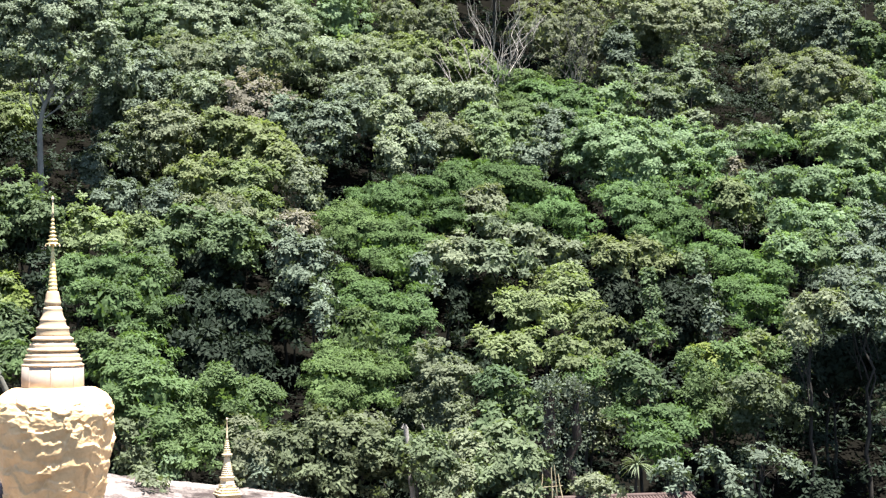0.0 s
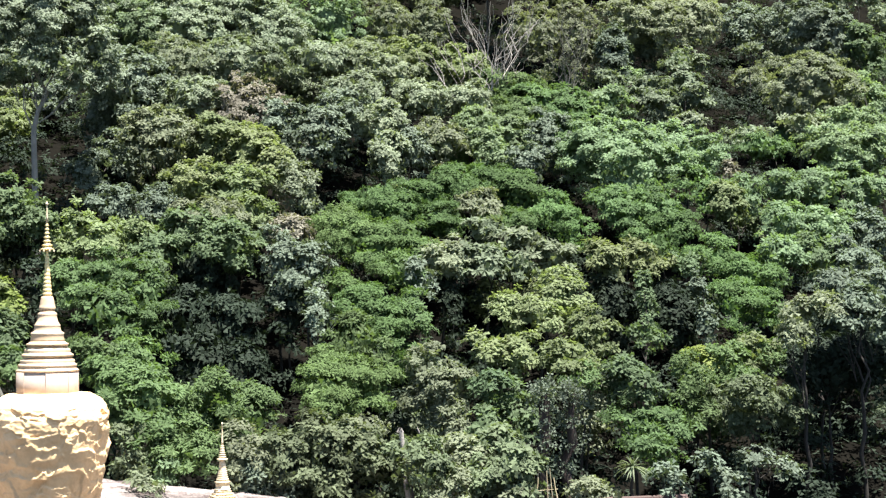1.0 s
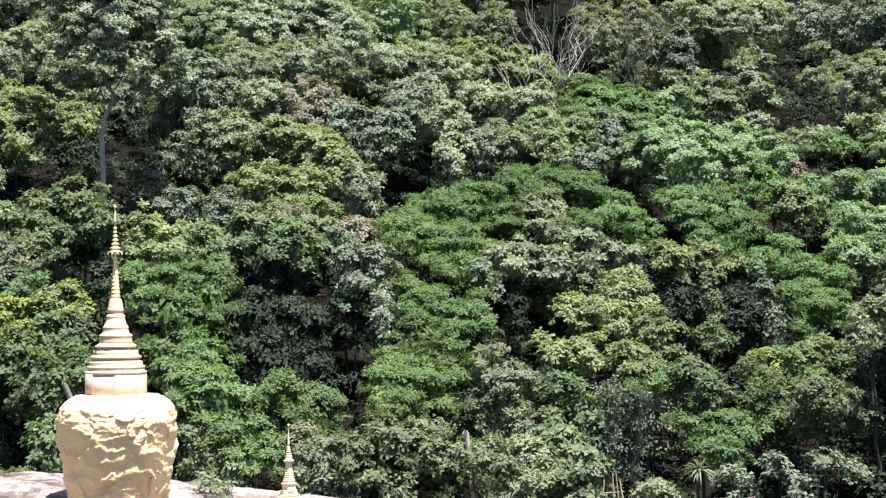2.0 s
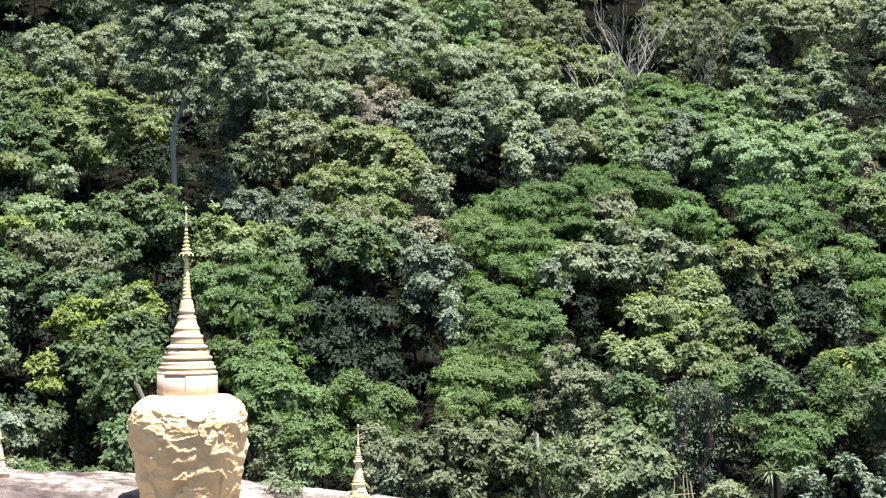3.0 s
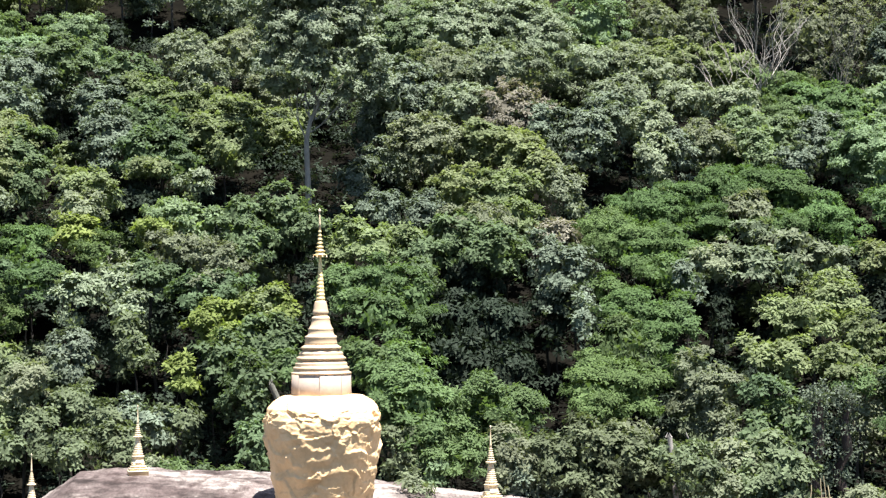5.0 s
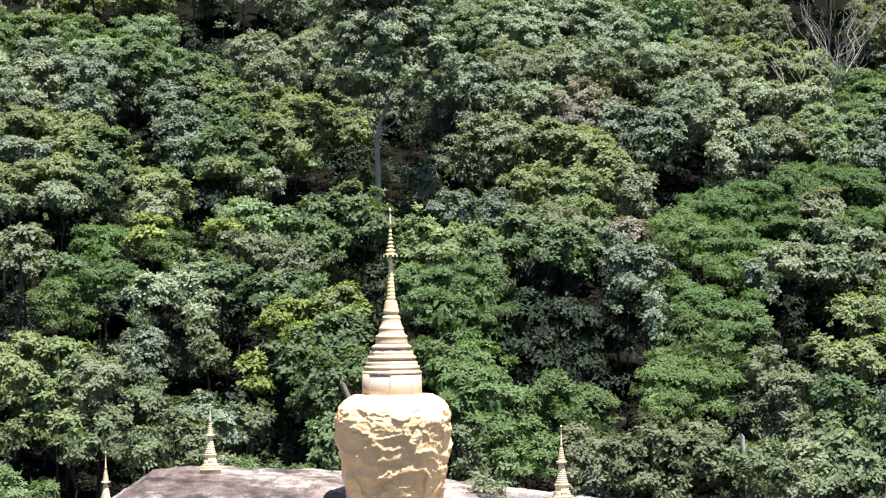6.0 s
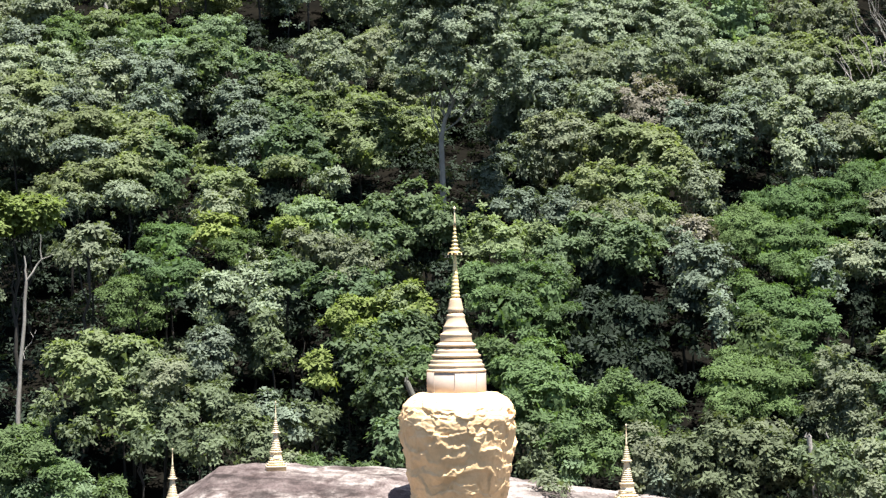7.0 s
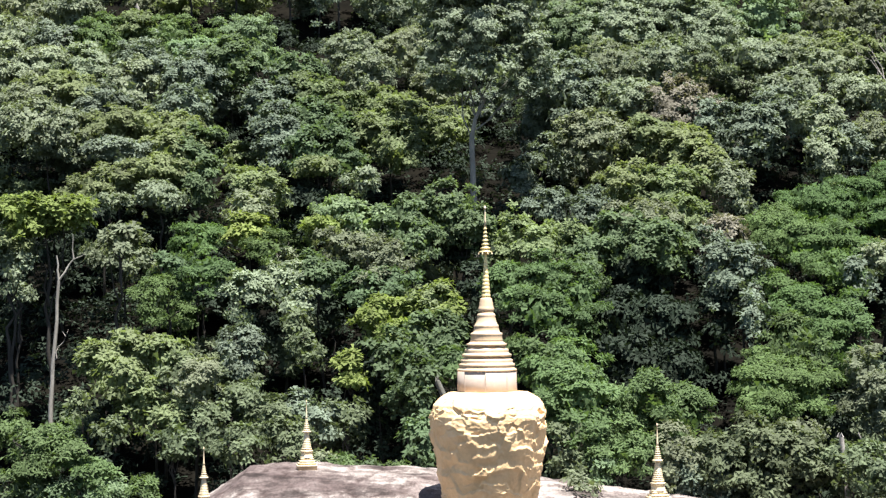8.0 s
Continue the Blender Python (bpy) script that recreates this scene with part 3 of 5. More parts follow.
def small_chedi(m, scale):
    root = new("small_chedi")
    tagged(root, "small gilded chedi with stepped square base on the granite", "chedi", group="small chedis round the boulder")
    s = scale
    sq = radians(45)

    def pf(rows):
        return [(h * s, r * s * 0.88) for h, r in rows]
    lathe_part("base", pf([(-0.8, 0), (-0.8, 0.70), (-0.06, 0.70), (-0.055, 0.73), (0.0, 0.73), (0.01, 0.68), (0.02, 0)]), 4, GOLD_LEAF, root, turn=sq)
    lathe_part("stepped_plinth", pf([(0.01, 0), (0.01, 0.63), (0.07, 0.63), (0.075, 0.66), (0.105, 0.66), (0.11, 0.53), (0.17, 0.53), (0.175, 0.56), (0.2, 0.56), (0.205, 0.44),
                                     (0.27, 0.44), (0.275, 0.46), (0.3, 0.46), (0.305, 0.38), (0.33, 0.38), (0.33, 0)]), 4, GOLD_LEAF, root, turn=sq)
    lathe_part("pedestal", pf([(0.32, 0), (0.32, 0.36), (0.38, 0.36), (0.385, 0.31), (0.6, 0.31), (0.605, 0.345), (0.66, 0.345), (0.67, 0.27), (0.7, 0.26), (0.7, 0)]), 8, GOLD_LEAF, root, turn=radians(22.5))
    bell = [(0.69, 0.0), (0.69, 0.24), (0.73, 0.275), (0.77, 0.275)]
    for i in range(9):
        z, r = 0.78 + i * 0.078, 0.245 - i * 0.0155
        bell += [(z, r * 0.86), (z + 0.025, r), (z + 0.055, r), (z + 0.075, r * 0.84)]
    lathe_part("bell", pf(bell + [(1.49, 0.09), (1.49, 0)]), 20, GOLD_LEAF, root, "tall ringed gold bell", smooth=True)
    rows = [(1.47, 0.0), (1.48, 0.16), (1.5, 0.24), (1.54, 0.24), (1.57, 0.13)]
    for i in range(6):
        z, r = 1.58 + i * 0.085, 0.17 - i * 0.018
        rows += [(z, r * 0.6), (z + 0.02, r), (z + 0.04, r), (z + 0.08, r * 0.55)]
    lathe_part("ringed_spire", pf(rows + [(2.1, 0.045), (2.1, 0)]), 16, GOLD_LEAF, root, smooth=True)
    lathe_part("finial", pf([(2.08, 0), (2.08, 0.05), (2.2, 0.05), (2.24, 0.038), (2.6, 0.028), (2.84, 0.018), (2.88, 0.04), (2.93, 0.035), (2.97, 0.0)]), 8, GOLD_LEAF, root, smooth=True)
    root.matrix_basis = m
    return root


small_chedi(pose(-8.19, 74.15, 3.81, 0, 0, 12), 0.98)
small_chedi(pose(-12.39, 71.43, 2.14, 0, 0, 12), 0.91)
small_chedi(pose(7.57, 73.61, 2.18, 0, 0, 12), 1.14)


# ---- trees of the hillside, placed one by one ----
# kind, place, then the offset, height, radius and half height of each bough
tree("P", 4.3, 73.8, [(0, 0, 2.8, 0.92, 0.64)], thin=0.4, base=1.6)
tree("F", -4.3, 76.9, [(0, 0, 3.4, 0.77, 0.33)])
tree("B", -5.7, 76.9, [(0, 0, 3.5, 0.84, 0.33)])
tree("F", -7.0, 77.0, [(0, 0, 3.7, 0.90, 0.40)])
tree("P", -7.8, 77.0, [(0, 0, 3.8, 0.60, 0.40)])
tree("G", 43.9, 139.4, [(0, 0, 43.7, 4.41, 3.28)], thin=0.7)
tree("H", 39.1, 142.4, [(0, 0, 44.6, 4.46, 3.31)], thin=0.7)
tree("L", 29.8, 145.0, [(0, 0, 44.8, 4.47, 3.32)], thin=0.7)
tree("L", 6.4, 148.1, [(0, 0, 44.8, 4.47, 3.32)], thin=0.7)
tree("L", 0.8, 148.3, [(0, 0, 44.9, 4.47, 3.33)], thin=0.7)
tree("L", -45.0, 141.5, [(0, 0, 45.0, 4.48, 3.33)], thin=0.7)
tree("L", -42.2, 142.6, [(0, 0, 45.1, 4.49, 3.34)], thin=0.7)
tree("H", -2.3, 149.0, [(0, 0, 45.3, 4.50, 3.34)], thin=0.7)
tree("L", 12.7, 148.6, [(0, 0, 45.3, 4.50, 3.35)], thin=0.7)
tree("H", -27.1, 146.9, [(0, 0, 45.5, 4.51, 3.35)], thin=0.7)
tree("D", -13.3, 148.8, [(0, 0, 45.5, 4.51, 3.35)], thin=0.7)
tree("L", -8.2, 149.3, [(0, 0, 45.5, 4.51, 3.35)], thin=0.7)
tree("H", 21.0, 148.4, [(0, 0, 45.7, 4.52, 3.36)], thin=0.7)
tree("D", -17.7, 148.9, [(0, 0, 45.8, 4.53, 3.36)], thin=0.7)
tree("L", -22.4, 148.5, [(0, 0, 45.9, 4.53, 3.37)], thin=0.7)
tree("L", 26.4, 147.9, [(0, 0, 45.9, 4.53, 3.37)], thin=0.7)
tree("H", -38.2, 146.3, [(0, 0, 46.4, 4.56, 3.39)], thin=0.7)
tree("P", 20.1, 70.5, [(0.0, 0.0, 2.2, 1.25, 0.84)])
tree("P", 23.5, 70.5, [(0.0, 0.0, 2.2, 1.09, 0.77)])
tree("T", 24.8, 70.5, [(0.0, 0.0, 2.0, 0.87, 0.54)])
tree("G", 31.8, 70.5, [(-0.0, 0.0, 3.4, 0.93, 0.51), (1.4, 0.0, 3.0, 0.82, 0.71), (-1.3, 0.0, 2.4, 1.09, 0.77)], thin=0.55)
tree("G", 28.4, 70.5, [(0.8, 0.0, 3.3, 0.76, 0.64), (-0.8, 0.0, 2.7, 0.93, 0.84)], thin=0.55)
tree("K", 20.0, 71.2, [(-1.1, -0.7, 2.9, 1.04, 1.09), (0.6, -0.7, 3.1, 0.98, 1.29), (0.4, 1.3, 3.7, 1.18, 1.32)])
tree("P", 18.0, 71.5, [(-0.5, -1.0, 2.5, 1.36, 0.97), (0.5, 1.0, 3.8, 0.95, 1.13)])
tree("K", 16.7, 75.8, [(0.0, 0.0, 3.1, 1.00, 0.76)])
tree("K", 17.4, 77.8, [(-1.1, -7.3, 3.8, 1.09, 1.09), (-0.6, 0.0, 3.4, 1.20, 1.07), (-0.1, 0.0, 2.1, 1.20, 1.21), (1.8, 7.2, 4.0, 1.34, 1.03)])
tree("L", 5.3, 77.8, [(0.0, 0.0, 3.1, 1.08, 0.85)])
tree("P", 8.8, 77.8, [(0.0, 0.0, 3.9, 1.32, 1.35)])
tree("G", 10.1, 77.8, [(-0.7, 0.0, 2.7, 1.20, 1.21), (0.7, 0.0, 2.4, 1.08, 1.21)])
tree("K", 11.4, 77.8, [(0.5, 0.0, 2.8, 1.38, 1.42), (-0.5, 0.0, 3.9, 1.14, 1.42)])
tree("F", -18.8, 77.8, [(0.0, 0.0, 3.0, 1.26, 1.07)])
tree("L", -18.1, 77.8, [(0.0, 0.0, 2.3, 1.32, 0.92)])
tree("L", -20.3, 77.8, [(0.0, 0.0, 2.2, 1.32, 0.92)])
tree("L", -22.4, 77.8, [(0.0, 0.0, 2.4, 1.20, 0.85)])
tree("F", -16.4, 77.8, [(0.0, 0.0, 2.4, 0.78, 0.78)])
tree("K", 13.8, 77.8, [(0.3, -0.0, 3.9, 1.38, 1.28), (-0.4, -0.0, 2.5, 1.38, 1.35), (1.4, -0.0, 2.9, 1.32, 1.35), (-1.2, 0.1, 4.4, 1.33, 1.28)])
tree("K", 3.7, 78.0, [(0.1, -0.2, 3.2, 0.84, 1.14), (-0.1, 0.2, 4.4, 0.85, 1.22)])
tree("F", 30.6, 78.7, [(-3.1, -6.2, 3.9, 1.29, 1.06), (0.2, 0.1, 4.5, 1.52, 1.22), (-1.7, 0.2, 4.6, 1.34, 1.51), (4.7, 6.0, 3.8, 1.16, 0.90)])
tree("P", 38.6, 79.0, [(-0.3, 0.0, 10.0, 0.92, 0.94), (1.2, 0.0, 10.6, 1.22, 0.87), (-0.9, 0.0, 8.9, 0.61, 0.94)])
tree("G", 41.9, 79.0, [(0.0, 0.0, 10.7, 1.41, 0.94), (-1.2, 0.0, 9.8, 1.22, 0.94), (1.1, 0.0, 9.7, 1.22, 1.08)])
tree("B", -3.2, 79.1, [(0.0, 0.0, 4.6, 0.86, 1.30)])
tree("K", -15.2, 79.4, [(0.0, 0.0, 4.7, 1.04, 0.80)])
tree("F", 6.5, 79.4, [(0.3, -1.6, 3.9, 1.38, 1.35), (-0.6, -0.8, 4.5, 1.46, 1.43), (0.3, 2.5, 5.8, 1.39, 1.64)])
tree("B", 22.4, 79.5, [(-1.1, -1.4, 4.4, 1.03, 1.43), (1.1, 1.4, 5.3, 1.19, 1.70)])
tree("K", 35.8, 79.6, [(-0.4, -1.4, 5.9, 1.69, 1.00), (-0.6, -0.3, 4.7, 1.41, 0.87), (2.2, 0.5, 5.0, 1.24, 1.24), (-1.2, 1.3, 5.3, 1.31, 1.18)])
tree("B", 21.8, 79.9, [(0.0, 0.0, 6.4, 1.05, 1.24)])
tree("K", -10.3, 79.9, [(0.5, -1.4, 4.5, 1.21, 1.22), (-0.5, 1.4, 5.5, 1.20, 1.34)])
tree("F", -22.1, 80.3, [(0.3, -2.5, 3.3, 1.32, 1.21), (2.1, -2.5, 4.2, 0.90, 1.21), (0.7, -1.5, 4.6, 1.28, 1.29), (-3.1, 6.4, 4.9, 1.26, 0.98)])
tree("B", 29.6, 80.5, [(0.4, -0.7, 6.4, 1.05, 1.02), (-0.4, 0.7, 6.9, 1.32, 1.33)])
tree("F", 8.9, 80.6, [(-0.2, -0.5, 5.0, 1.24, 1.46), (-0.7, -0.4, 6.5, 1.36, 1.24), (0.9, 0.9, 5.6, 1.45, 1.71)])
tree("K", -12.6, 80.8, [(0.7, -2.7, 4.4, 1.27, 1.28), (-1.0, 0.7, 5.6, 1.13, 1.26), (0.3, 2.0, 6.2, 1.28, 1.36)])
tree("P", 19.4, 80.9, [(0.5, -1.1, 4.9, 1.05, 1.75), (0.5, -0.6, 6.6, 1.18, 1.47), (-0.5, 0.5, 5.5, 1.13, 1.49), (-0.4, 1.2, 7.4, 1.33, 1.35)])
tree("F", 27.1, 81.3, [(0.0, 0.0, 7.0, 0.94, 1.11)])
tree("K", -7.1, 81.3, [(0.0, 0.0, 5.5, 1.19, 0.96)], thin=0.55)
tree("F", 4.0, 81.4, [(0.7, -1.7, 6.3, 1.54, 1.82), (-0.8, -0.1, 7.0, 1.57, 1.48), (-0.1, 0.1, 5.6, 1.26, 1.49), (0.1, 1.8, 7.9, 1.77, 1.59)])
tree("P", 15.9, 81.6, [(-1.2, -2.9, 4.5, 1.34, 1.22), (1.2, 2.9, 3.8, 1.41, 1.09)])
tree("G", -9.1, 81.9, [(0.6, -0.5, 5.5, 1.07, 1.11), (-0.6, 0.5, 6.0, 0.96, 0.98)])
tree("P", -14.4, 82.1, [(0.0, 0.0, 7.4, 1.33, 1.35)])
# the last bough stands behind, unseen, added to shade the gap
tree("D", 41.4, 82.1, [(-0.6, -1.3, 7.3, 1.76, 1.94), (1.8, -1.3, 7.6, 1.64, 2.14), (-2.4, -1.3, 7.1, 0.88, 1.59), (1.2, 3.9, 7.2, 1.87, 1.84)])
tree("V", 14.9, 82.3, [(-1.4, -1.3, 6.4, 1.44, 1.63), (0.3, -0.5, 6.7, 1.52, 1.57), (1.6, 0.1, 7.0, 1.27, 1.28), (-0.5, 1.6, 7.7, 1.49, 1.07)])
tree("Y", -16.7, 82.3, [(0.8, -0.5, 5.7, 1.08, 0.90), (-0.8, 0.5, 6.2, 1.41, 1.36)])
tree("F", 37.2, 82.4, [(-1.4, -0.2, 7.4, 1.27, 1.28), (1.4, 0.2, 7.6, 0.90, 1.28)])
tree("K", 41.3, 82.6, [(0.0, 0.0, 7.6, 0.70, 0.83)], thin=0.55)
tree("K", -20.2, 82.9, [(1.7, -3.1, 4.9, 0.80, 0.80), (-0.5, -0.5, 6.0, 0.64, 0.90), (-1.2, 3.6, 4.7, 1.23, 0.95)])
tree("B", -4.2, 83.2, [(0.7, -1.0, 7.4, 1.34, 1.50), (0.1, -0.3, 6.2, 1.22, 1.29), (-0.8, 1.3, 8.5, 1.31, 1.39)], thin=0.55)
tree("N", 34.8, 83.2, [(0.0, 0.0, 7.4, 1.09, 0.91)])
tree("P", 28.1, 83.2, [(-0.2, -1.6, 5.6, 1.07, 1.27), (0.2, 1.6, 3.9, 1.47, 1.13)])
tree("F", -1.6, 83.4, [(0.0, 0.0, 8.0, 1.23, 0.99)])
tree("Y", 37.9, 83.7, [(0.0, 0.0, 8.1, 1.49, 1.07)])
tree("F", 34.5, 83.8, [(-1.4, -3.0, 5.2, 1.06, 1.11), (-1.6, -2.4, 7.0, 1.26, 1.11), (3.0, 5.4, 6.2, 1.32, 1.02)])
tree("Y", 23.3, 84.1, [(-0.4, -0.6, 8.0, 0.90, 0.99), (1.1, -0.4, 8.1, 1.42, 1.15), (-0.7, 0.9, 8.7, 0.85, 1.01)])
tree("Y", -19.0, 84.1, [(0.3, -1.3, 7.7, 1.47, 1.13), (-1.0, 0.1, 8.4, 1.24, 1.15), (0.7, 1.2, 8.9, 1.52, 1.17)])
tree("F", 2.4, 84.1, [(0.0, 0.0, 8.3, 1.50, 1.38)])
tree("N", -7.0, 84.1, [(0.0, 0.0, 7.8, 1.04, 1.00)])
tree("Y", 28.0, 84.4, [(-1.1, -1.3, 7.8, 1.67, 1.29), (1.1, 1.3, 9.1, 1.46, 1.49)])
tree("Y", -16.4, 84.4, [(0.0, 0.0, 8.5, 1.37, 1.16)])
tree("G", -12.7, 85.2, [(0.0, 0.0, 8.9, 1.12, 1.71)])
tree("P", 41.2, 85.4, [(0.0, 0.0, 9.0, 0.79, 1.40)])
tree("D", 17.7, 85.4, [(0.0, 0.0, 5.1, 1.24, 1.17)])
tree("B", -2.5, 85.5, [(0.7, -1.7, 8.2, 0.84, 0.92), (0.3, 0.6, 9.3, 1.17, 1.57), (-1.1, 0.6, 9.3, 1.53, 1.41), (0.1, 0.6, 9.3, 1.13, 1.57)])
tree("D", -5.7, 85.6, [(0.0, 0.0, 6.7, 1.24, 1.32)])
tree("K", -7.4, 85.7, [(0.0, 0.0, 4.3, 1.39, 1.07)])
tree("F", -26.9, 85.9, [(0.0, 0.0, 4.4, 1.41, 1.09)])
tree("G", 45.5, 86.0, [(-1.1, 0.0, 11.7, 1.66, 1.18), (1.1, 0.0, 11.5, 1.66, 1.18)])
tree("K", 47.7, 86.3, [(0.0, 0.0, 4.6, 1.27, 0.98)])
tree("D", -15.6, 86.5, [(0.0, 0.0, 5.6, 1.07, 1.04)])
# mostly hidden crowns added overhead to shade the slope's soil
tree("D", 46.0, 87.0, [(-1.2, 0.0, 9.4, 1.89, 1.49), (1.2, 0.0, 9.2, 1.89, 1.49)])
tree("D", -20.3, 87.2, [(0.0, 0.0, 5.9, 1.08, 1.12)])
tree("B", 33.0, 87.4, [(-0.7, -1.8, 9.1, 0.93, 1.02), (0.7, 1.8, 11.0, 0.48, 2.24)])
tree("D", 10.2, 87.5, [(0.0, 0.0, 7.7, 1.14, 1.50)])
tree("T", -19.6, 87.5, [(0.0, 0.0, 15.1, 1.65, 0.75)])
tree("H", -25.6, 87.5, [(0.0, 0.0, 13.8, 1.35, 1.28)])
tree("Y", -25.6, 87.5, [(0.0, 0.0, 14.7, 1.35, 0.96)])
tree("G", 36.7, 88.0, [(0.0, 0.0, 10.3, 0.54, 2.33)])
tree("N", -23.7, 88.0, [(-1.4, 0.0, 16.5, 2.11, 0.96), (0.8, 0.0, 16.4, 1.70, 0.96), (-0.8, 0.0, 15.7, 1.91, 0.64), (1.4, 0.0, 16.0, 1.09, 0.36)])
tree("G", 14.4, 88.1, [(0.0, 0.0, 10.3, 0.82, 1.45)], thin=0.55)
tree("D", 7.8, 88.2, [(0.0, 0.0, 8.0, 1.60, 1.51)])
tree("K", -16.0, 88.4, [(0.5, -5.4, 7.8, 1.09, 1.06), (-0.5, 5.4, 8.6, 1.50, 1.16)])
tree("F", 19.7, 88.6, [(0.0, 0.0, 10.6, 1.03, 1.54)])
tree("Y", 27.4, 89.0, [(-0.8, -1.4, 10.1, 1.36, 1.36), (-2.1, -0.8, 10.4, 1.43, 1.29), (1.2, 0.1, 10.9, 1.59, 1.55), (1.7, 2.0, 11.9, 1.20, 1.08)])
# hidden pair of crowns, added as canopy to darken the gap below
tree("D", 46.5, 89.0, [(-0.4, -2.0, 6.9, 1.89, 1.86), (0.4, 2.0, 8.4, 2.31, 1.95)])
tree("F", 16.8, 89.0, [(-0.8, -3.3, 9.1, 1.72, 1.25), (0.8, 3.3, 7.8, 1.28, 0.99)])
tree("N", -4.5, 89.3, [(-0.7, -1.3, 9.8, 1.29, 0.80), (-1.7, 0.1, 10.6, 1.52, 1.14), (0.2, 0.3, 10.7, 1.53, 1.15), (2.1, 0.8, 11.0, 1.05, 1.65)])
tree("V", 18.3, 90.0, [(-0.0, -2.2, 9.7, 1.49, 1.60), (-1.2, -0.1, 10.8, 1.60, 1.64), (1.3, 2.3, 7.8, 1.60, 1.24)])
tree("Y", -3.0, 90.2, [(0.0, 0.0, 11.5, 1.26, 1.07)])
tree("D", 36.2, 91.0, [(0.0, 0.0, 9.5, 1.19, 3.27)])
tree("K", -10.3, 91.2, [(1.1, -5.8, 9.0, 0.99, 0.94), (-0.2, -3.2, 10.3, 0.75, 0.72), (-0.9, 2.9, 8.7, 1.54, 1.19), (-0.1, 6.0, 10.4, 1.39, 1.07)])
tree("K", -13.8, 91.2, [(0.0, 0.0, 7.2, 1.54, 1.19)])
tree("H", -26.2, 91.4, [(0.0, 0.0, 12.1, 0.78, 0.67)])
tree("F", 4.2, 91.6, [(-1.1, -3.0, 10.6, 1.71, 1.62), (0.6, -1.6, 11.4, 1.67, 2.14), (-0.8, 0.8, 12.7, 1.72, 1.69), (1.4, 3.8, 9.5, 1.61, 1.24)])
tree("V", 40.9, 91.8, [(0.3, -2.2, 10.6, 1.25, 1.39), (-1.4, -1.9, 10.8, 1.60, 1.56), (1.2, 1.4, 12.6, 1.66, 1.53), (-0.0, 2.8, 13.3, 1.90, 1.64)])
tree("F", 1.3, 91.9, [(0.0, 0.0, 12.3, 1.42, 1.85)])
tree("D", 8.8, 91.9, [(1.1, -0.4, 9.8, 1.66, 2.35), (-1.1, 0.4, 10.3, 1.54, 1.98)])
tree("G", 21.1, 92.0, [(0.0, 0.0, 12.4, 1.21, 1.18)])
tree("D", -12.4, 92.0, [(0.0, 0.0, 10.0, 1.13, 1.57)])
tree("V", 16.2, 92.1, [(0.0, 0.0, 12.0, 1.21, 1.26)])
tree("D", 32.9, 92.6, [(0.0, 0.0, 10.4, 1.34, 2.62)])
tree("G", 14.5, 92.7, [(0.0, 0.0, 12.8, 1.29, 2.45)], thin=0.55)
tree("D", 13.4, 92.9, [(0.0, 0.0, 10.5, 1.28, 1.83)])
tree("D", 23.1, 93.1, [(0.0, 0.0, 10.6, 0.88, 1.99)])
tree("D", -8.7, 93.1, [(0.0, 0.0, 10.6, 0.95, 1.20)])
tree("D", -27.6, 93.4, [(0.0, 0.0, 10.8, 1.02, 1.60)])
tree("B", 37.9, 93.5, [(0.0, 0.0, 13.2, 1.30, 0.94)])
tree("B", -9.7, 93.5, [(0.0, 0.0, 13.2, 1.66, 1.11)])
tree("H", -10.9, 93.7, [(0.6, -3.9, 11.3, 0.90, 0.98), (0.0, -1.4, 12.6, 1.00, 1.18), (-1.4, -1.4, 12.6, 0.93, 1.10), (0.7, 6.8, 12.1, 1.48, 1.15)])
tree("G", 13.2, 94.0, [(0.0, 0.0, 13.5, 1.38, 2.15)])
tree("Y", 34.2, 94.0, [(-1.2, 0.0, 13.5, 1.45, 1.20), (1.2, 0.0, 13.5, 1.67, 1.37)])
tree("P", 23.1, 94.3, [(0.0, 0.0, 13.7, 1.68, 1.38)])
tree("B", 46.8, 94.3, [(0.0, 0.0, 13.6, 1.82, 1.55)])
tree("B", -18.3, 94.4, [(0.0, 0.0, 13.7, 1.24, 1.03)])
tree("T", 29.4, 94.5, [(0.4, -1.9, 12.7, 1.14, 0.95), (0.4, 0.2, 13.8, 1.58, 0.89), (-0.9, 1.8, 14.7, 2.03, 0.91)])
tree("V", -18.5, 94.6, [(-0.2, -3.0, 11.7, 1.28, 1.76), (0.2, 3.0, 10.7, 1.50, 1.16)])
tree("P", -6.9, 94.9, [(0.5, -2.7, 12.5, 1.50, 1.09), (1.3, -0.1, 13.9, 1.32, 1.30), (-0.0, 0.9, 14.4, 1.63, 1.31), (-1.8, 2.0, 15.0, 1.57, 1.15)])
tree("T", 26.2, 95.3, [(0.8, -1.6, 13.3, 1.63, 0.88), (-1.1, -1.0, 13.7, 1.78, 1.05), (0.3, 2.6, 15.6, 1.70, 0.84)])
tree("B", -7.1, 95.4, [(0.0, -4.5, 11.9, 1.20, 1.08), (2.0, -3.9, 12.2, 1.42, 1.17), (-2.1, 8.5, 14.0, 1.81, 1.40)])
tree("B", 6.7, 95.5, [(-0.8, -2.4, 13.0, 1.22, 1.19), (-0.4, 0.9, 14.7, 1.49, 1.32), (1.3, 1.6, 15.1, 1.69, 1.77)])
tree("P", -21.2, 95.6, [(0.7, -0.1, 14.3, 1.33, 1.31), (-0.7, 0.1, 14.5, 1.63, 1.31)])
tree("B", 10.2, 95.7, [(0.0, 0.0, 14.4, 2.22, 1.83)])
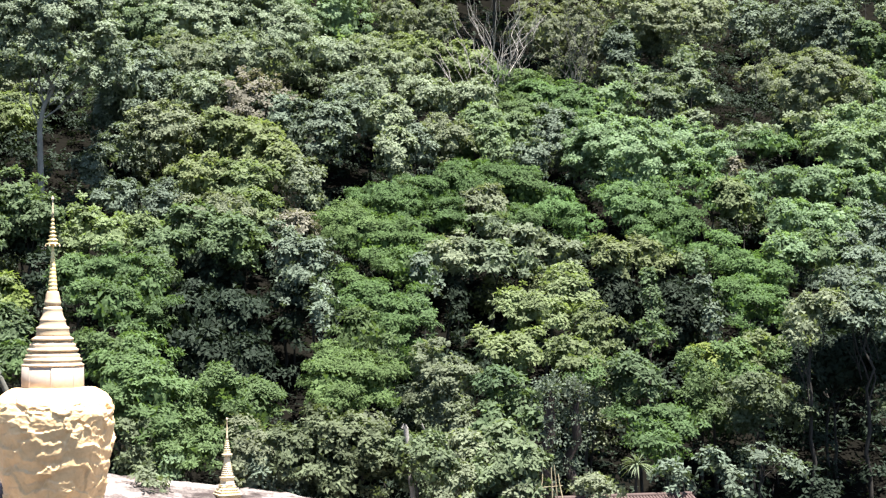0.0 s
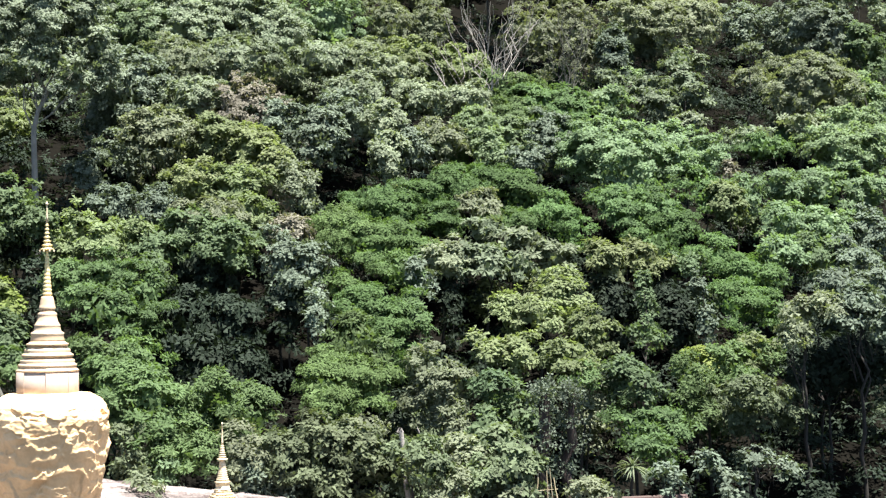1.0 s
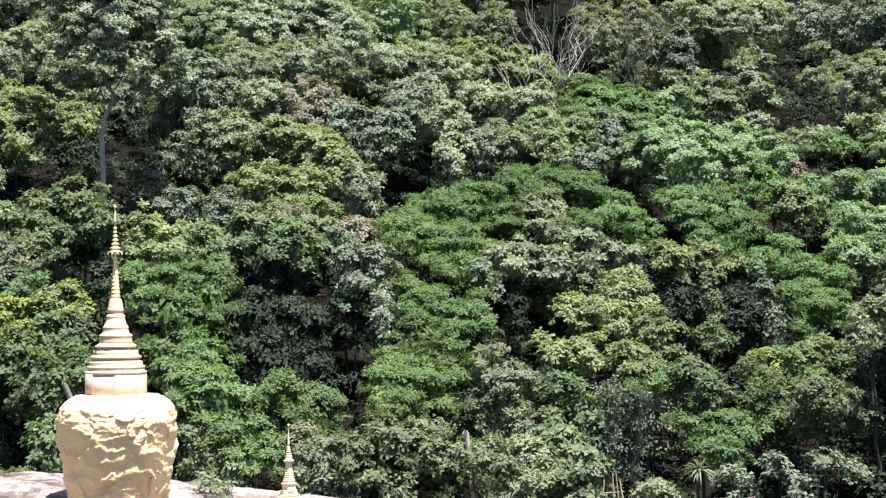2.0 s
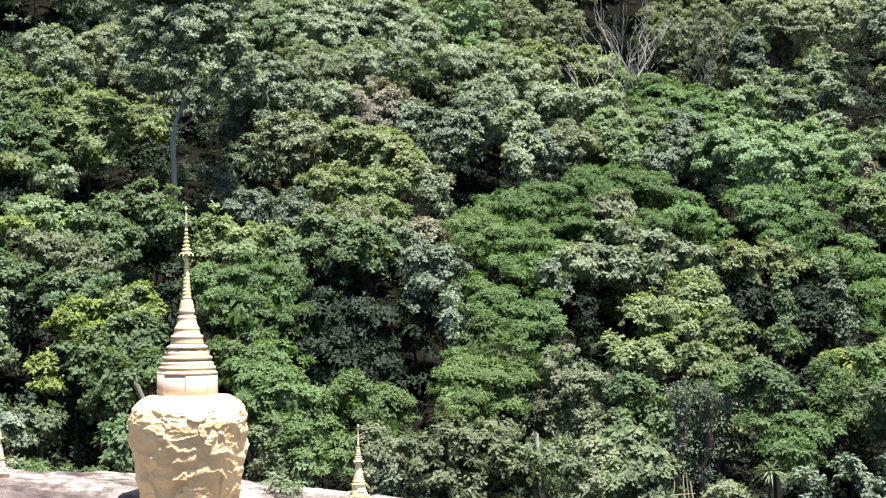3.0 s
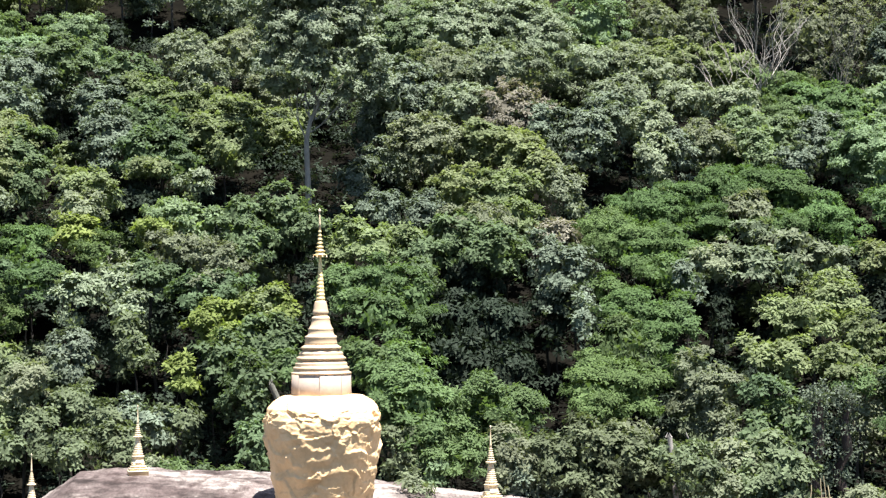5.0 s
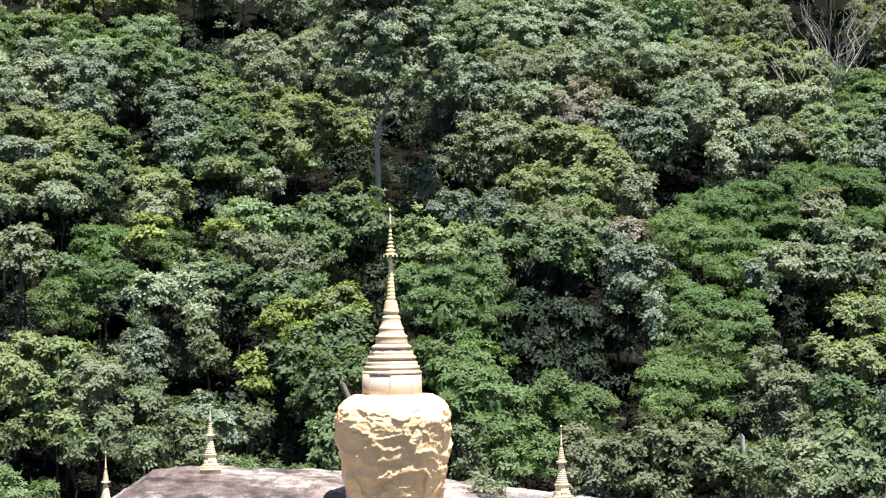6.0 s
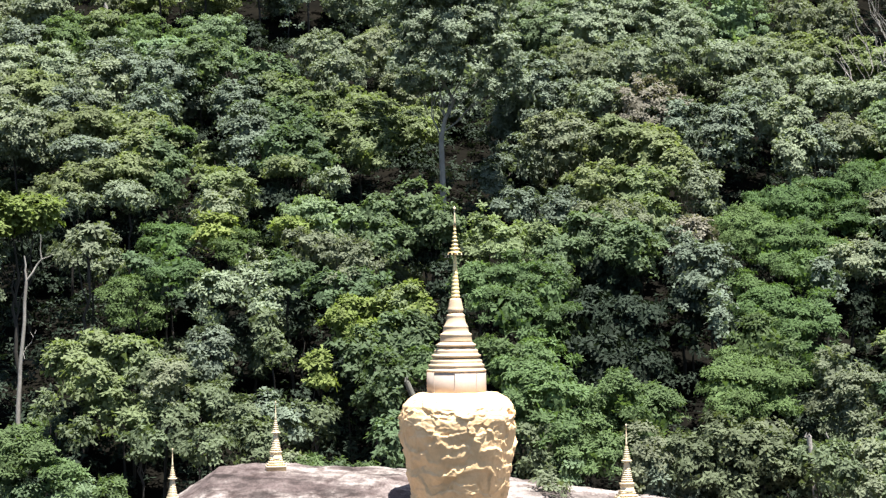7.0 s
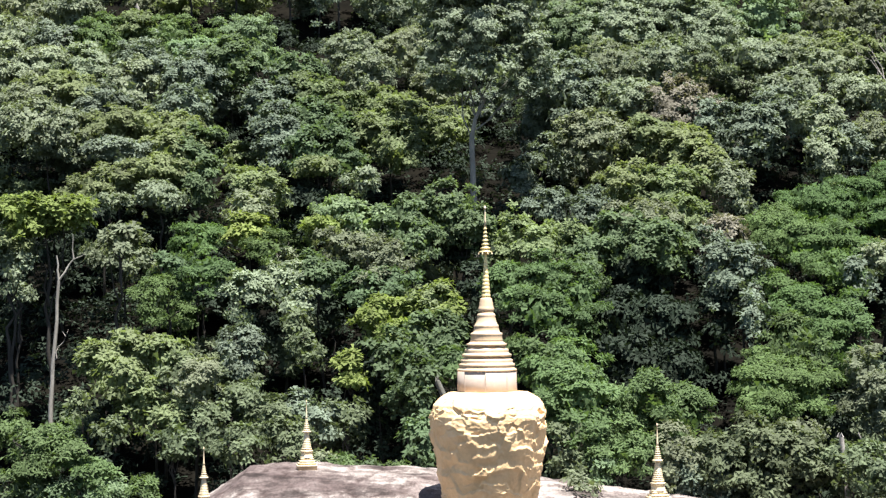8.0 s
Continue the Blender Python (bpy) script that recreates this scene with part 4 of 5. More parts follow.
tree("G", 50.8, 95.8, [(-1.5, -1.9, 13.4, 1.74, 1.89), (1.5, 1.9, 15.4, 1.51, 1.61)])
tree("D", -0.7, 95.8, [(0.0, 0.0, 12.1, 0.90, 1.64)])
tree("V", 20.0, 95.8, [(0.2, -2.1, 12.8, 1.67, 1.20), (1.0, 0.9, 14.4, 2.09, 2.03), (-1.2, 1.3, 14.6, 2.18, 1.95)])
tree("H", -14.9, 96.0, [(1.3, -4.6, 12.1, 1.13, 1.42), (-1.3, 4.6, 12.2, 1.71, 1.32)])
tree("L", 45.8, 96.7, [(-1.3, -2.0, 13.8, 1.68, 1.38), (1.3, 2.0, 16.0, 1.91, 1.71)])
tree("F", -17.1, 96.9, [(0.9, -3.2, 13.3, 1.67, 1.28), (-0.9, 3.2, 11.9, 1.61, 1.24)])
tree("D", 9.1, 96.9, [(0.0, 0.0, 12.8, 1.93, 2.28)])
# added behind nearer crowns as a roof that keeps sun off the ground
tree("D", -28.3, 97.0, [(0.0, 0.0, 13.9, 2.11, 1.33)])
tree("R", 14.2, 97.4, [(0.0, 0.0, 15.3, 1.51, 1.42)])
tree("V", 38.1, 98.0, [(-1.1, -0.9, 14.6, 1.65, 1.24), (1.1, 0.9, 15.7, 1.99, 1.54)])
tree("V", -17.3, 98.1, [(0.0, 0.0, 15.2, 1.59, 1.43)])
tree("L", 49.7, 98.4, [(0.0, 0.0, 15.8, 1.98, 1.71)])
# four more unseen roof boughs, added to shade the same void
tree("D", -26.3, 98.5, [(0.5, -5.5, 16.4, 2.36, 0.96), (1.1, -1.5, 16.8, 2.46, 1.00), (-1.5, 1.5, 15.1, 2.90, 1.37), (-0.0, 5.5, 15.2, 2.26, 1.34)])
tree("B", -4.5, 98.7, [(0.5, -1.2, 15.3, 1.28, 1.51), (-0.5, 1.2, 16.7, 1.70, 1.55)])
tree("P", 9.5, 98.8, [(0.0, 0.0, 16.1, 2.29, 1.89)])
tree("Y", 28.3, 99.0, [(-1.4, -0.2, 11.2, 1.46, 1.12), (1.4, 0.2, 11.5, 1.56, 1.20)])
tree("F", 7.0, 99.0, [(0.0, 0.0, 11.3, 1.67, 1.29)])
tree("N", -14.4, 99.1, [(0.0, 0.0, 15.7, 1.61, 1.27)])
tree("V", 17.8, 99.2, [(0.0, 0.0, 15.8, 2.15, 1.81)])
tree("Y", 3.6, 99.2, [(-0.7, -3.2, 14.6, 1.34, 1.31), (1.1, -1.6, 15.4, 1.28, 1.16), (-1.8, -1.1, 15.6, 1.37, 1.52), (1.3, 6.0, 14.7, 1.59, 1.23)])
tree("B", -1.4, 99.8, [(0.8, -1.1, 16.0, 1.30, 1.53), (-0.8, 1.1, 17.1, 1.95, 1.93)])
tree("N", -9.6, 99.9, [(0.0, 0.0, 16.2, 1.78, 0.73)])
tree("V", 32.3, 100.3, [(0.5, -0.9, 15.8, 1.15, 1.54), (-0.5, 0.9, 16.9, 1.80, 1.57)])
tree("L", -8.1, 100.5, [(0.9, -0.4, 16.7, 1.63, 1.10), (-0.9, 0.4, 17.2, 1.56, 0.92)])
tree("F", 37.7, 100.6, [(-1.3, -0.0, 17.0, 2.18, 2.02), (1.3, 0.0, 17.0, 1.87, 2.11)])
tree("G", 5.2, 100.8, [(1.2, -0.5, 16.8, 1.47, 1.74), (-1.2, 0.5, 17.4, 1.57, 1.39)])
tree("D", -1.8, 100.8, [(0.0, 0.0, 14.9, 1.46, 1.21)])
tree("P", 26.9, 100.9, [(0.0, 0.0, 17.2, 1.33, 1.29)])
tree("P", -14.7, 101.4, [(0.0, 0.0, 17.4, 1.73, 1.57)])
tree("Y", 11.9, 101.5, [(0.2, -1.9, 16.5, 1.46, 1.82), (-0.2, 1.9, 18.5, 2.08, 1.98)])
tree("V", 29.6, 101.8, [(-0.8, -1.7, 16.2, 1.78, 1.19), (0.8, 1.7, 18.1, 2.08, 1.70)])
tree("V", -12.9, 102.3, [(-0.2, -5.0, 14.8, 1.35, 1.24), (0.2, 5.0, 15.8, 1.77, 1.37)])
tree("T", -23.9, 102.6, [(0.0, 0.0, 18.1, 1.71, 0.61)])
tree("P", -3.8, 102.6, [(0.0, 0.0, 13.3, 1.63, 1.26)])
tree("V", 20.9, 102.7, [(0.0, 0.0, 17.6, 2.46, 1.59)])
tree("H", -20.5, 103.1, [(0.0, 0.0, 18.4, 1.83, 0.94)])
tree("F", 43.2, 103.2, [(0.0, 0.0, 18.4, 1.36, 1.98)])
tree("V", 25.6, 103.3, [(-1.5, -3.3, 16.2, 1.78, 1.46), (-2.0, -0.6, 17.6, 2.07, 1.69), (0.6, 1.5, 18.7, 1.95, 1.63), (2.8, 2.4, 19.2, 1.96, 1.54)])
tree("L", 47.7, 103.4, [(-1.5, -0.2, 18.4, 1.60, 1.51), (1.5, 0.2, 18.7, 1.76, 1.61)])
tree("H", 15.7, 103.5, [(0.0, 0.0, 18.5, 1.52, 1.98)])
tree("L", 53.5, 103.6, [(1.5, -0.2, 18.5, 1.84, 2.08), (-1.5, 0.2, 18.7, 2.01, 1.90)])
tree("H", -13.1, 103.7, [(0.0, 0.0, 13.9, 1.58, 1.22)])
tree("Y", 9.3, 104.1, [(0.0, 0.0, 18.9, 2.09, 1.81)])
tree("H", -7.9, 105.1, [(0.0, 0.0, 19.4, 1.22, 1.06)])
tree("Y", 46.8, 105.5, [(-2.5, -3.9, 17.5, 1.57, 1.58), (2.5, 3.9, 16.9, 1.75, 1.35)])
tree("Y", 1.1, 105.7, [(0.0, 0.0, 14.9, 1.64, 1.27)])
tree("R", 46.3, 106.1, [(0.0, 0.0, 19.9, 0.74, 1.16)])
tree("D", -11.8, 106.6, [(0.0, 0.0, 18.1, 1.55, 1.37)])
tree("B", -18.9, 107.4, [(0.4, -1.5, 19.8, 1.15, 1.64), (-0.4, 1.5, 21.4, 1.69, 2.55)])
tree("Y", -11.1, 107.4, [(0.0, 0.0, 20.7, 2.04, 0.55)])
tree("Y", 13.9, 107.6, [(0.6, -1.3, 20.1, 1.56, 1.95), (-0.6, 1.3, 21.5, 2.16, 2.00)])
tree("L", 37.7, 108.0, [(1.1, -0.6, 20.6, 4.08, 4.05), (-1.1, 0.6, 21.3, 1.69, 2.10)])
tree("Y", -25.1, 108.6, [(-0.7, -3.7, 19.3, 1.79, 1.05), (0.9, -2.6, 19.9, 2.13, 0.97), (-0.1, 6.3, 19.9, 1.95, 1.51)])
tree("G", 24.2, 109.2, [(0.0, 0.0, 21.6, 1.51, 1.78)])
tree("L", 44.5, 109.3, [(1.2, -0.3, 21.5, 1.79, 2.22), (-1.2, 0.3, 21.8, 2.08, 2.46)])
tree("Y", -15.6, 109.3, [(2.0, -6.0, 18.5, 1.20, 1.60), (0.5, -4.3, 19.3, 1.62, 1.44), (-2.5, 10.3, 22.4, 1.75, 1.35)])
tree("G", -24.7, 109.5, [(0.0, 0.0, 21.8, 2.65, 1.45)])
tree("B", -12.1, 110.0, [(0.0, 0.0, 22.0, 1.71, 2.02)])
tree("H", 22.8, 110.0, [(-0.3, -2.2, 20.9, 1.40, 1.98), (0.3, 2.2, 23.3, 1.94, 2.40)])
tree("P", 26.5, 110.6, [(0.0, 0.0, 22.4, 2.01, 1.92)])
tree("Y", -34.7, 110.6, [(0.0, 0.0, 17.6, 1.52, 1.17)])
tree("Y", -21.9, 110.8, [(0.4, -3.6, 20.6, 2.59, 0.98), (0.7, -1.4, 21.7, 2.17, 1.89), (0.7, 1.8, 23.4, 2.04, 1.84), (-1.8, 3.3, 24.2, 2.56, 1.63)])
tree("Y", 11.4, 111.0, [(0.0, 0.0, 22.6, 2.20, 1.81)])
tree("B", -10.5, 111.0, [(1.6, -3.3, 20.8, 1.58, 1.32), (0.2, 0.3, 22.7, 2.11, 2.04), (-1.8, 3.1, 24.3, 1.97, 2.09)])
tree("L", 30.7, 111.6, [(-0.9, -1.8, 21.9, 1.42, 1.90), (1.5, 0.2, 23.0, 1.54, 1.94), (-0.6, 1.5, 23.7, 1.66, 1.96)])
tree("G", 33.5, 112.0, [(-1.3, -4.4, 20.8, 1.58, 1.53), (1.2, -1.1, 22.5, 2.01, 2.71), (0.2, 5.5, 21.3, 1.62, 1.25)])
tree("T", 51.0, 112.5, [(0.0, 0.0, 23.4, 2.12, 0.87)])
tree("G", 3.8, 113.4, [(-1.2, -1.5, 20.1, 1.62, 1.92), (1.2, 1.5, 21.7, 1.88, 1.87)], thin=0.4)
tree("Y", -6.6, 113.5, [(1.1, -3.3, 22.2, 2.00, 2.02), (-1.1, -1.4, 23.2, 2.03, 2.17), (0.4, 0.9, 24.4, 2.37, 1.98), (-0.4, 3.9, 26.0, 2.13, 1.55)])
tree("Y", -26.0, 113.7, [(0.0, 0.0, 24.0, 2.45, 1.74)])
tree("H", -30.8, 113.8, [(1.4, -0.5, 23.8, 2.25, 1.96), (-1.4, 0.5, 24.4, 2.66, 2.21)])
tree("L", 60.0, 113.9, [(-1.1, -4.1, 22.0, 1.71, 2.46), (-3.8, -3.7, 22.2, 2.38, 2.02), (0.0, 1.0, 24.7, 2.68, 1.40), (4.8, 6.7, 27.8, 1.77, 2.21)])
tree("G", 15.7, 113.9, [(0.0, 0.0, 24.2, 1.72, 2.03)])
tree("P", 7.2, 114.3, [(0.1, -3.1, 22.7, 2.98, 2.15), (-0.1, 3.1, 21.2, 1.97, 1.52)])
tree("T", 56.2, 114.7, [(0.0, 0.0, 24.6, 2.25, 0.79)])
tree("Y", -33.6, 115.4, [(1.3, -0.8, 19.7, 1.63, 1.26), (-1.3, 0.8, 20.6, 1.60, 1.24)])
tree("R", 13.7, 115.8, [(0.0, 0.0, 25.2, 3.10, 2.36)])
tree("G", 19.0, 116.0, [(-0.6, -3.9, 23.2, 1.94, 2.06), (1.5, -1.9, 24.3, 2.27, 2.32), (-0.9, 5.9, 23.7, 2.00, 1.54)])
tree("G", -30.2, 116.1, [(0.0, 0.0, 22.3, 1.85, 1.69)], thin=0.4)
tree("F", 54.9, 116.9, [(-3.9, -6.4, 22.3, 2.19, 1.01), (3.9, 6.4, 24.5, 1.89, 1.46)])
tree("H", 30.5, 117.1, [(0.0, 0.0, 25.9, 2.43, 2.03)])
tree("G", -27.9, 117.2, [(0.0, 0.0, 25.9, 2.12, 2.15)])
tree("H", 10.2, 117.6, [(0.0, 0.0, 26.1, 2.64, 1.80)])
tree("F", 34.1, 117.8, [(-0.4, -2.6, 24.9, 1.99, 2.00), (0.4, 2.6, 27.7, 2.70, 1.96)])
tree("H", 27.2, 118.0, [(0.0, 0.0, 26.4, 2.45, 1.56)])
tree("V", 29.4, 118.0, [(0.0, 0.0, 21.5, 2.03, 1.57)])
tree("Y", -11.2, 118.3, [(1.2, -1.3, 25.8, 2.02, 1.31), (-1.2, 1.3, 27.3, 2.17, 1.59)])
tree("G", 5.8, 119.4, [(0.0, 0.0, 27.1, 2.99, 2.92)])
tree("P", -33.2, 119.4, [(0.0, 0.0, 27.1, 2.68, 1.82)])
tree("F", 38.5, 119.7, [(-1.6, -8.2, 22.8, 1.73, 2.27), (-0.5, -3.2, 25.5, 2.11, 2.26), (-2.6, -2.8, 25.8, 2.62, 2.02), (4.7, 14.3, 30.2, 2.32, 1.79)])
tree("Y", -30.8, 119.9, [(0.0, 0.0, 27.4, 2.48, 1.83)])
tree("G", -16.4, 120.2, [(2.1, -7.9, 23.3, 1.65, 2.63), (0.7, -1.9, 26.5, 1.84, 2.41), (-2.9, 9.9, 28.1, 2.13, 1.65)])
tree("G", -21.9, 120.4, [(0.2, -2.4, 26.3, 2.34, 2.04), (-0.2, 2.4, 28.9, 2.44, 2.63)])
tree("G", 3.9, 121.1, [(0.0, 0.0, 25.0, 1.98, 2.59)], thin=0.4)
tree("P", 59.9, 121.1, [(0.0, 0.0, 28.0, 4.39, 3.70)])
tree("H", 48.8, 121.2, [(-2.3, -7.6, 24.0, 1.57, 1.16), (2.3, 7.6, 27.4, 2.07, 1.60)])
tree("H", -26.3, 121.3, [(0.0, 0.0, 28.1, 2.41, 2.35)])
tree("T", 46.4, 121.8, [(-0.9, -2.8, 26.9, 1.98, 1.12), (0.3, 0.4, 28.6, 1.86, 0.58), (3.5, 1.0, 29.0, 1.78, 0.68), (-2.9, 1.5, 29.2, 1.34, 0.74)])
tree("B", -14.4, 123.6, [(0.0, 0.0, 29.4, 2.35, 1.51)])
tree("P", 9.8, 123.9, [(0.0, 0.0, 29.5, 3.48, 2.65)])
tree("H", 13.9, 124.2, [(0.0, 0.0, 29.7, 4.02, 2.40)])
tree("H", -30.6, 124.2, [(0.0, 0.0, 29.7, 2.25, 2.66)])
tree("P", 24.8, 124.4, [(1.0, -1.1, 29.2, 2.55, 1.88), (-1.0, 1.1, 30.4, 2.17, 2.05)])
tree("L", 68.7, 124.5, [(0.0, 0.0, 25.0, 1.70, 1.32)])
tree("G", -25.9, 124.6, [(0.0, 0.0, 29.9, 2.47, 2.92)])
tree("H", -38.1, 124.7, [(1.4, -5.1, 22.4, 1.98, 1.53), (0.1, 0.5, 25.4, 2.17, 1.67), (-1.4, 4.5, 27.6, 1.85, 1.43)])
tree("Y", -2.8, 124.8, [(-0.1, -2.5, 23.9, 1.89, 1.46), (-1.1, 0.8, 25.6, 1.91, 1.48), (1.2, 1.8, 26.2, 1.95, 1.51)])
tree("H", 22.3, 125.1, [(-0.1, -6.9, 26.5, 2.55, 1.69), (0.1, 6.9, 29.1, 2.25, 1.74)])
tree("T", 51.0, 125.2, [(-1.3, -5.1, 27.5, 1.48, 1.03), (0.4, 1.5, 31.1, 2.02, 0.81), (0.9, 3.6, 32.2, 1.03, 0.77)])
tree("G", -20.6, 125.4, [(0.0, 0.0, 27.3, 1.36, 2.15)], thin=0.4)
tree("H", -9.5, 125.4, [(0.7, -2.0, 29.3, 2.34, 1.76), (-0.7, 2.0, 31.5, 2.64, 1.95)])
tree("B", -19.7, 125.5, [(0.0, 0.0, 30.4, 2.71, 2.30)])
tree("Y", 27.9, 125.8, [(0.0, 0.0, 30.6, 2.72, 1.92)])
tree("L", 45.3, 126.6, [(-3.9, -8.4, 26.5, 2.14, 1.45), (3.9, 8.4, 30.8, 2.08, 1.61)])
tree("L", -23.0, 128.0, [(0.0, 0.0, 31.8, 2.54, 1.43)])
tree("H", 20.6, 128.7, [(0.4, -3.2, 30.4, 3.25, 1.41), (-0.4, 3.2, 29.1, 2.04, 1.58)])
tree("G", 46.1, 129.0, [(0.0, 0.0, 32.3, 1.67, 2.37)])
tree("L", -17.9, 129.1, [(1.4, -3.1, 30.7, 1.96, 0.90), (-1.4, 3.1, 34.1, 2.97, 1.89)])
tree("G", 0.8, 129.5, [(-0.7, -2.1, 26.6, 2.07, 1.60), (0.7, 2.1, 28.9, 1.82, 1.41)])
tree("Y", 31.9, 129.5, [(-0.2, -5.2, 29.8, 2.25, 2.03), (0.2, 5.2, 30.6, 1.94, 1.50)])
tree("G", -34.5, 129.7, [(0.0, 0.0, 32.7, 2.24, 2.38)])
tree("B", 70.4, 130.8, [(0.0, 0.0, 33.3, 2.03, 2.67)])
tree("F", -30.9, 130.8, [(0.0, 0.0, 33.3, 2.48, 2.67)])
tree("H", -38.7, 130.9, [(1.7, -6.4, 29.9, 1.93, 2.54), (4.0, -5.9, 30.1, 2.48, 2.55), (0.2, 0.3, 33.5, 2.61, 2.81), (-5.8, 11.9, 34.9, 2.46, 1.90)])
tree("T", 59.5, 130.9, [(0.0, 0.0, 33.3, 1.14, 0.67)])
tree("P", 42.3, 131.8, [(-1.8, -0.2, 33.8, 2.96, 3.49), (1.8, 0.1, 33.9, 2.05, 4.03)], thin=0.55)
tree("F", -25.5, 131.9, [(0.0, 0.0, 33.8, 2.96, 2.15)])
tree("H", 16.9, 132.0, [(1.2, -2.1, 32.8, 2.80, 3.31), (-1.2, 2.1, 35.0, 4.05, 3.42)])
tree("L", 7.8, 132.3, [(0.0, 0.0, 33.1, 3.14, 4.04)])
tree("H", 11.2, 132.4, [(0.0, 0.0, 34.1, 4.29, 3.71)])
tree("Y", -28.5, 132.7, [(0.0, 0.0, 34.3, 2.64, 2.03)])
tree("P", -4.3, 133.0, [(-1.7, -5.1, 31.7, 2.54, 2.35), (0.5, -0.9, 29.2, 2.30, 1.78), (-0.9, 2.3, 30.9, 2.34, 1.81), (2.0, 3.7, 31.7, 1.97, 1.52)])
tree("L", 22.7, 133.4, [(0.0, 0.0, 34.7, 3.57, 3.74)])
tree("P", 29.7, 133.7, [(1.7, -0.1, 34.8, 2.02, 2.72), (-1.7, 0.2, 34.9, 2.60, 3.27)], thin=0.55)
tree("G", 68.4, 135.4, [(0.7, -1.3, 35.0, 2.32, 3.42), (-0.7, 1.3, 36.5, 2.72, 3.21)])
tree("P", 61.7, 135.5, [(0.0, 0.0, 31.0, 2.07, 1.60)])
tree("H", 6.6, 135.9, [(0.0, 0.0, 36.0, 3.52, 2.77)])
tree("G", 2.9, 138.3, [(0.0, 0.0, 32.5, 2.33, 1.80)])
tree("P", -0.4, 138.4, [(-0.7, -6.2, 29.2, 1.84, 1.42), (0.8, 0.1, 32.6, 1.93, 1.49), (-0.1, 6.1, 35.8, 2.18, 1.69)])
tree("G", 52.6, 138.8, [(0.0, 0.0, 34.6, 2.32, 2.38)], thin=0.4)
tree("P", -40.3, 141.2, [(1.2, -2.6, 37.5, 3.29, 2.54), (-1.2, 2.6, 40.3, 3.72, 2.93)])
tree("P", 55.2, 142.0, [(-2.0, -5.8, 36.2, 2.35, 2.78), (-4.7, -5.3, 36.4, 2.83, 2.65), (2.0, -4.0, 37.1, 2.74, 2.53), (4.8, 15.1, 42.6, 2.52, 1.95)])
tree("G", 66.3, 143.1, [(1.4, -1.0, 36.4, 2.47, 3.04), (-1.4, 1.0, 37.4, 2.51, 3.21)], thin=0.4)
tree("H", -7.0, 146.4, [(-0.6, -12.7, 34.8, 2.77, 2.59), (1.8, 0.9, 37.4, 2.08, 1.61), (2.1, 4.1, 39.1, 2.37, 1.83), (-3.2, 7.8, 41.1, 2.34, 1.81)])
tree("H", -37.2, 147.9, [(2.4, -11.6, 36.2, 2.59, 2.50), (0.5, -5.1, 39.7, 3.45, 2.91), (-2.9, 16.6, 46.6, 2.65, 2.04)])
tree("G", -14.9, 149.3, [(2.0, -17.3, 33.9, 1.37, 2.96), (-1.5, 4.9, 41.1, 2.17, 1.68), (-0.5, 12.3, 45.1, 2.61, 2.02)])
tree("H", 2.2, 150.4, [(0.1, -5.6, 36.0, 2.21, 1.70), (-1.3, -1.4, 38.3, 2.20, 1.70), (1.3, 0.9, 39.5, 2.10, 1.62), (-0.1, 6.1, 42.3, 2.69, 2.08)])
tree("H", -4.1, 151.7, [(0.4, -7.3, 35.8, 2.06, 1.59), (2.1, -0.7, 39.3, 2.63, 2.03), (-2.6, 3.9, 41.8, 2.34, 1.81), (0.1, 4.1, 41.9, 2.32, 1.79)])
tree("Y", -25.7, 152.1, [(3.1, -15.7, 36.3, 2.83, 2.50), (-3.3, 2.6, 41.4, 2.34, 1.81), (2.8, 2.6, 41.4, 2.50, 1.93), (-2.7, 10.5, 45.6, 2.47, 1.91)])
tree("H", 82.5, 154.7, [(-8.6, -15.9, 37.6, 2.64, 2.40), (2.4, -2.1, 40.2, 2.67, 2.06), (-0.4, 4.8, 44.0, 2.32, 1.79), (6.5, 13.3, 48.5, 2.76, 2.14)])
tree("P", -33.3, 155.8, [(0.9, -13.9, 39.2, 3.06, 1.88), (1.0, 0.1, 42.0, 2.38, 1.84), (-2.2, 6.7, 45.6, 2.32, 1.79), (0.4, 7.1, 45.8, 2.78, 2.15)])
tree("P", 38.1, 158.6, [(-3.3, -3.4, 41.6, 2.67, 2.07), (0.1, -3.3, 41.7, 2.12, 1.64), (-0.2, 3.3, 45.2, 2.67, 2.06), (3.4, 3.4, 45.3, 2.64, 2.04)])
tree("P", 48.8, 159.8, [(-4.1, -5.2, 41.3, 2.69, 2.08), (0.5, -3.6, 42.2, 2.50, 1.93), (3.4, 3.8, 46.2, 2.79, 2.15), (0.1, 4.9, 46.7, 2.28, 1.76)])
tree("H", 6.2, 161.9, [(-1.5, -5.2, 42.4, 2.25, 1.74), (2.4, -2.0, 44.2, 2.43, 1.88), (0.8, 3.2, 47.0, 2.82, 2.18), (-1.7, 4.0, 47.5, 2.42, 1.87)])
tree("G", -19.7, 162.0, [(0.0, 0.0, 45.3, 2.47, 1.91)])
tree("H", 22.2, 162.3, [(-0.3, -9.6, 40.3, 2.25, 1.74), (-0.6, -1.2, 44.8, 2.48, 1.91), (-1.4, 5.1, 48.2, 2.43, 1.88), (2.3, 5.6, 48.5, 2.31, 1.78)])
tree("H", 17.2, 163.2, [(0.5, -3.5, 44.0, 2.25, 1.74), (-0.5, 3.5, 47.9, 2.32, 1.79)])
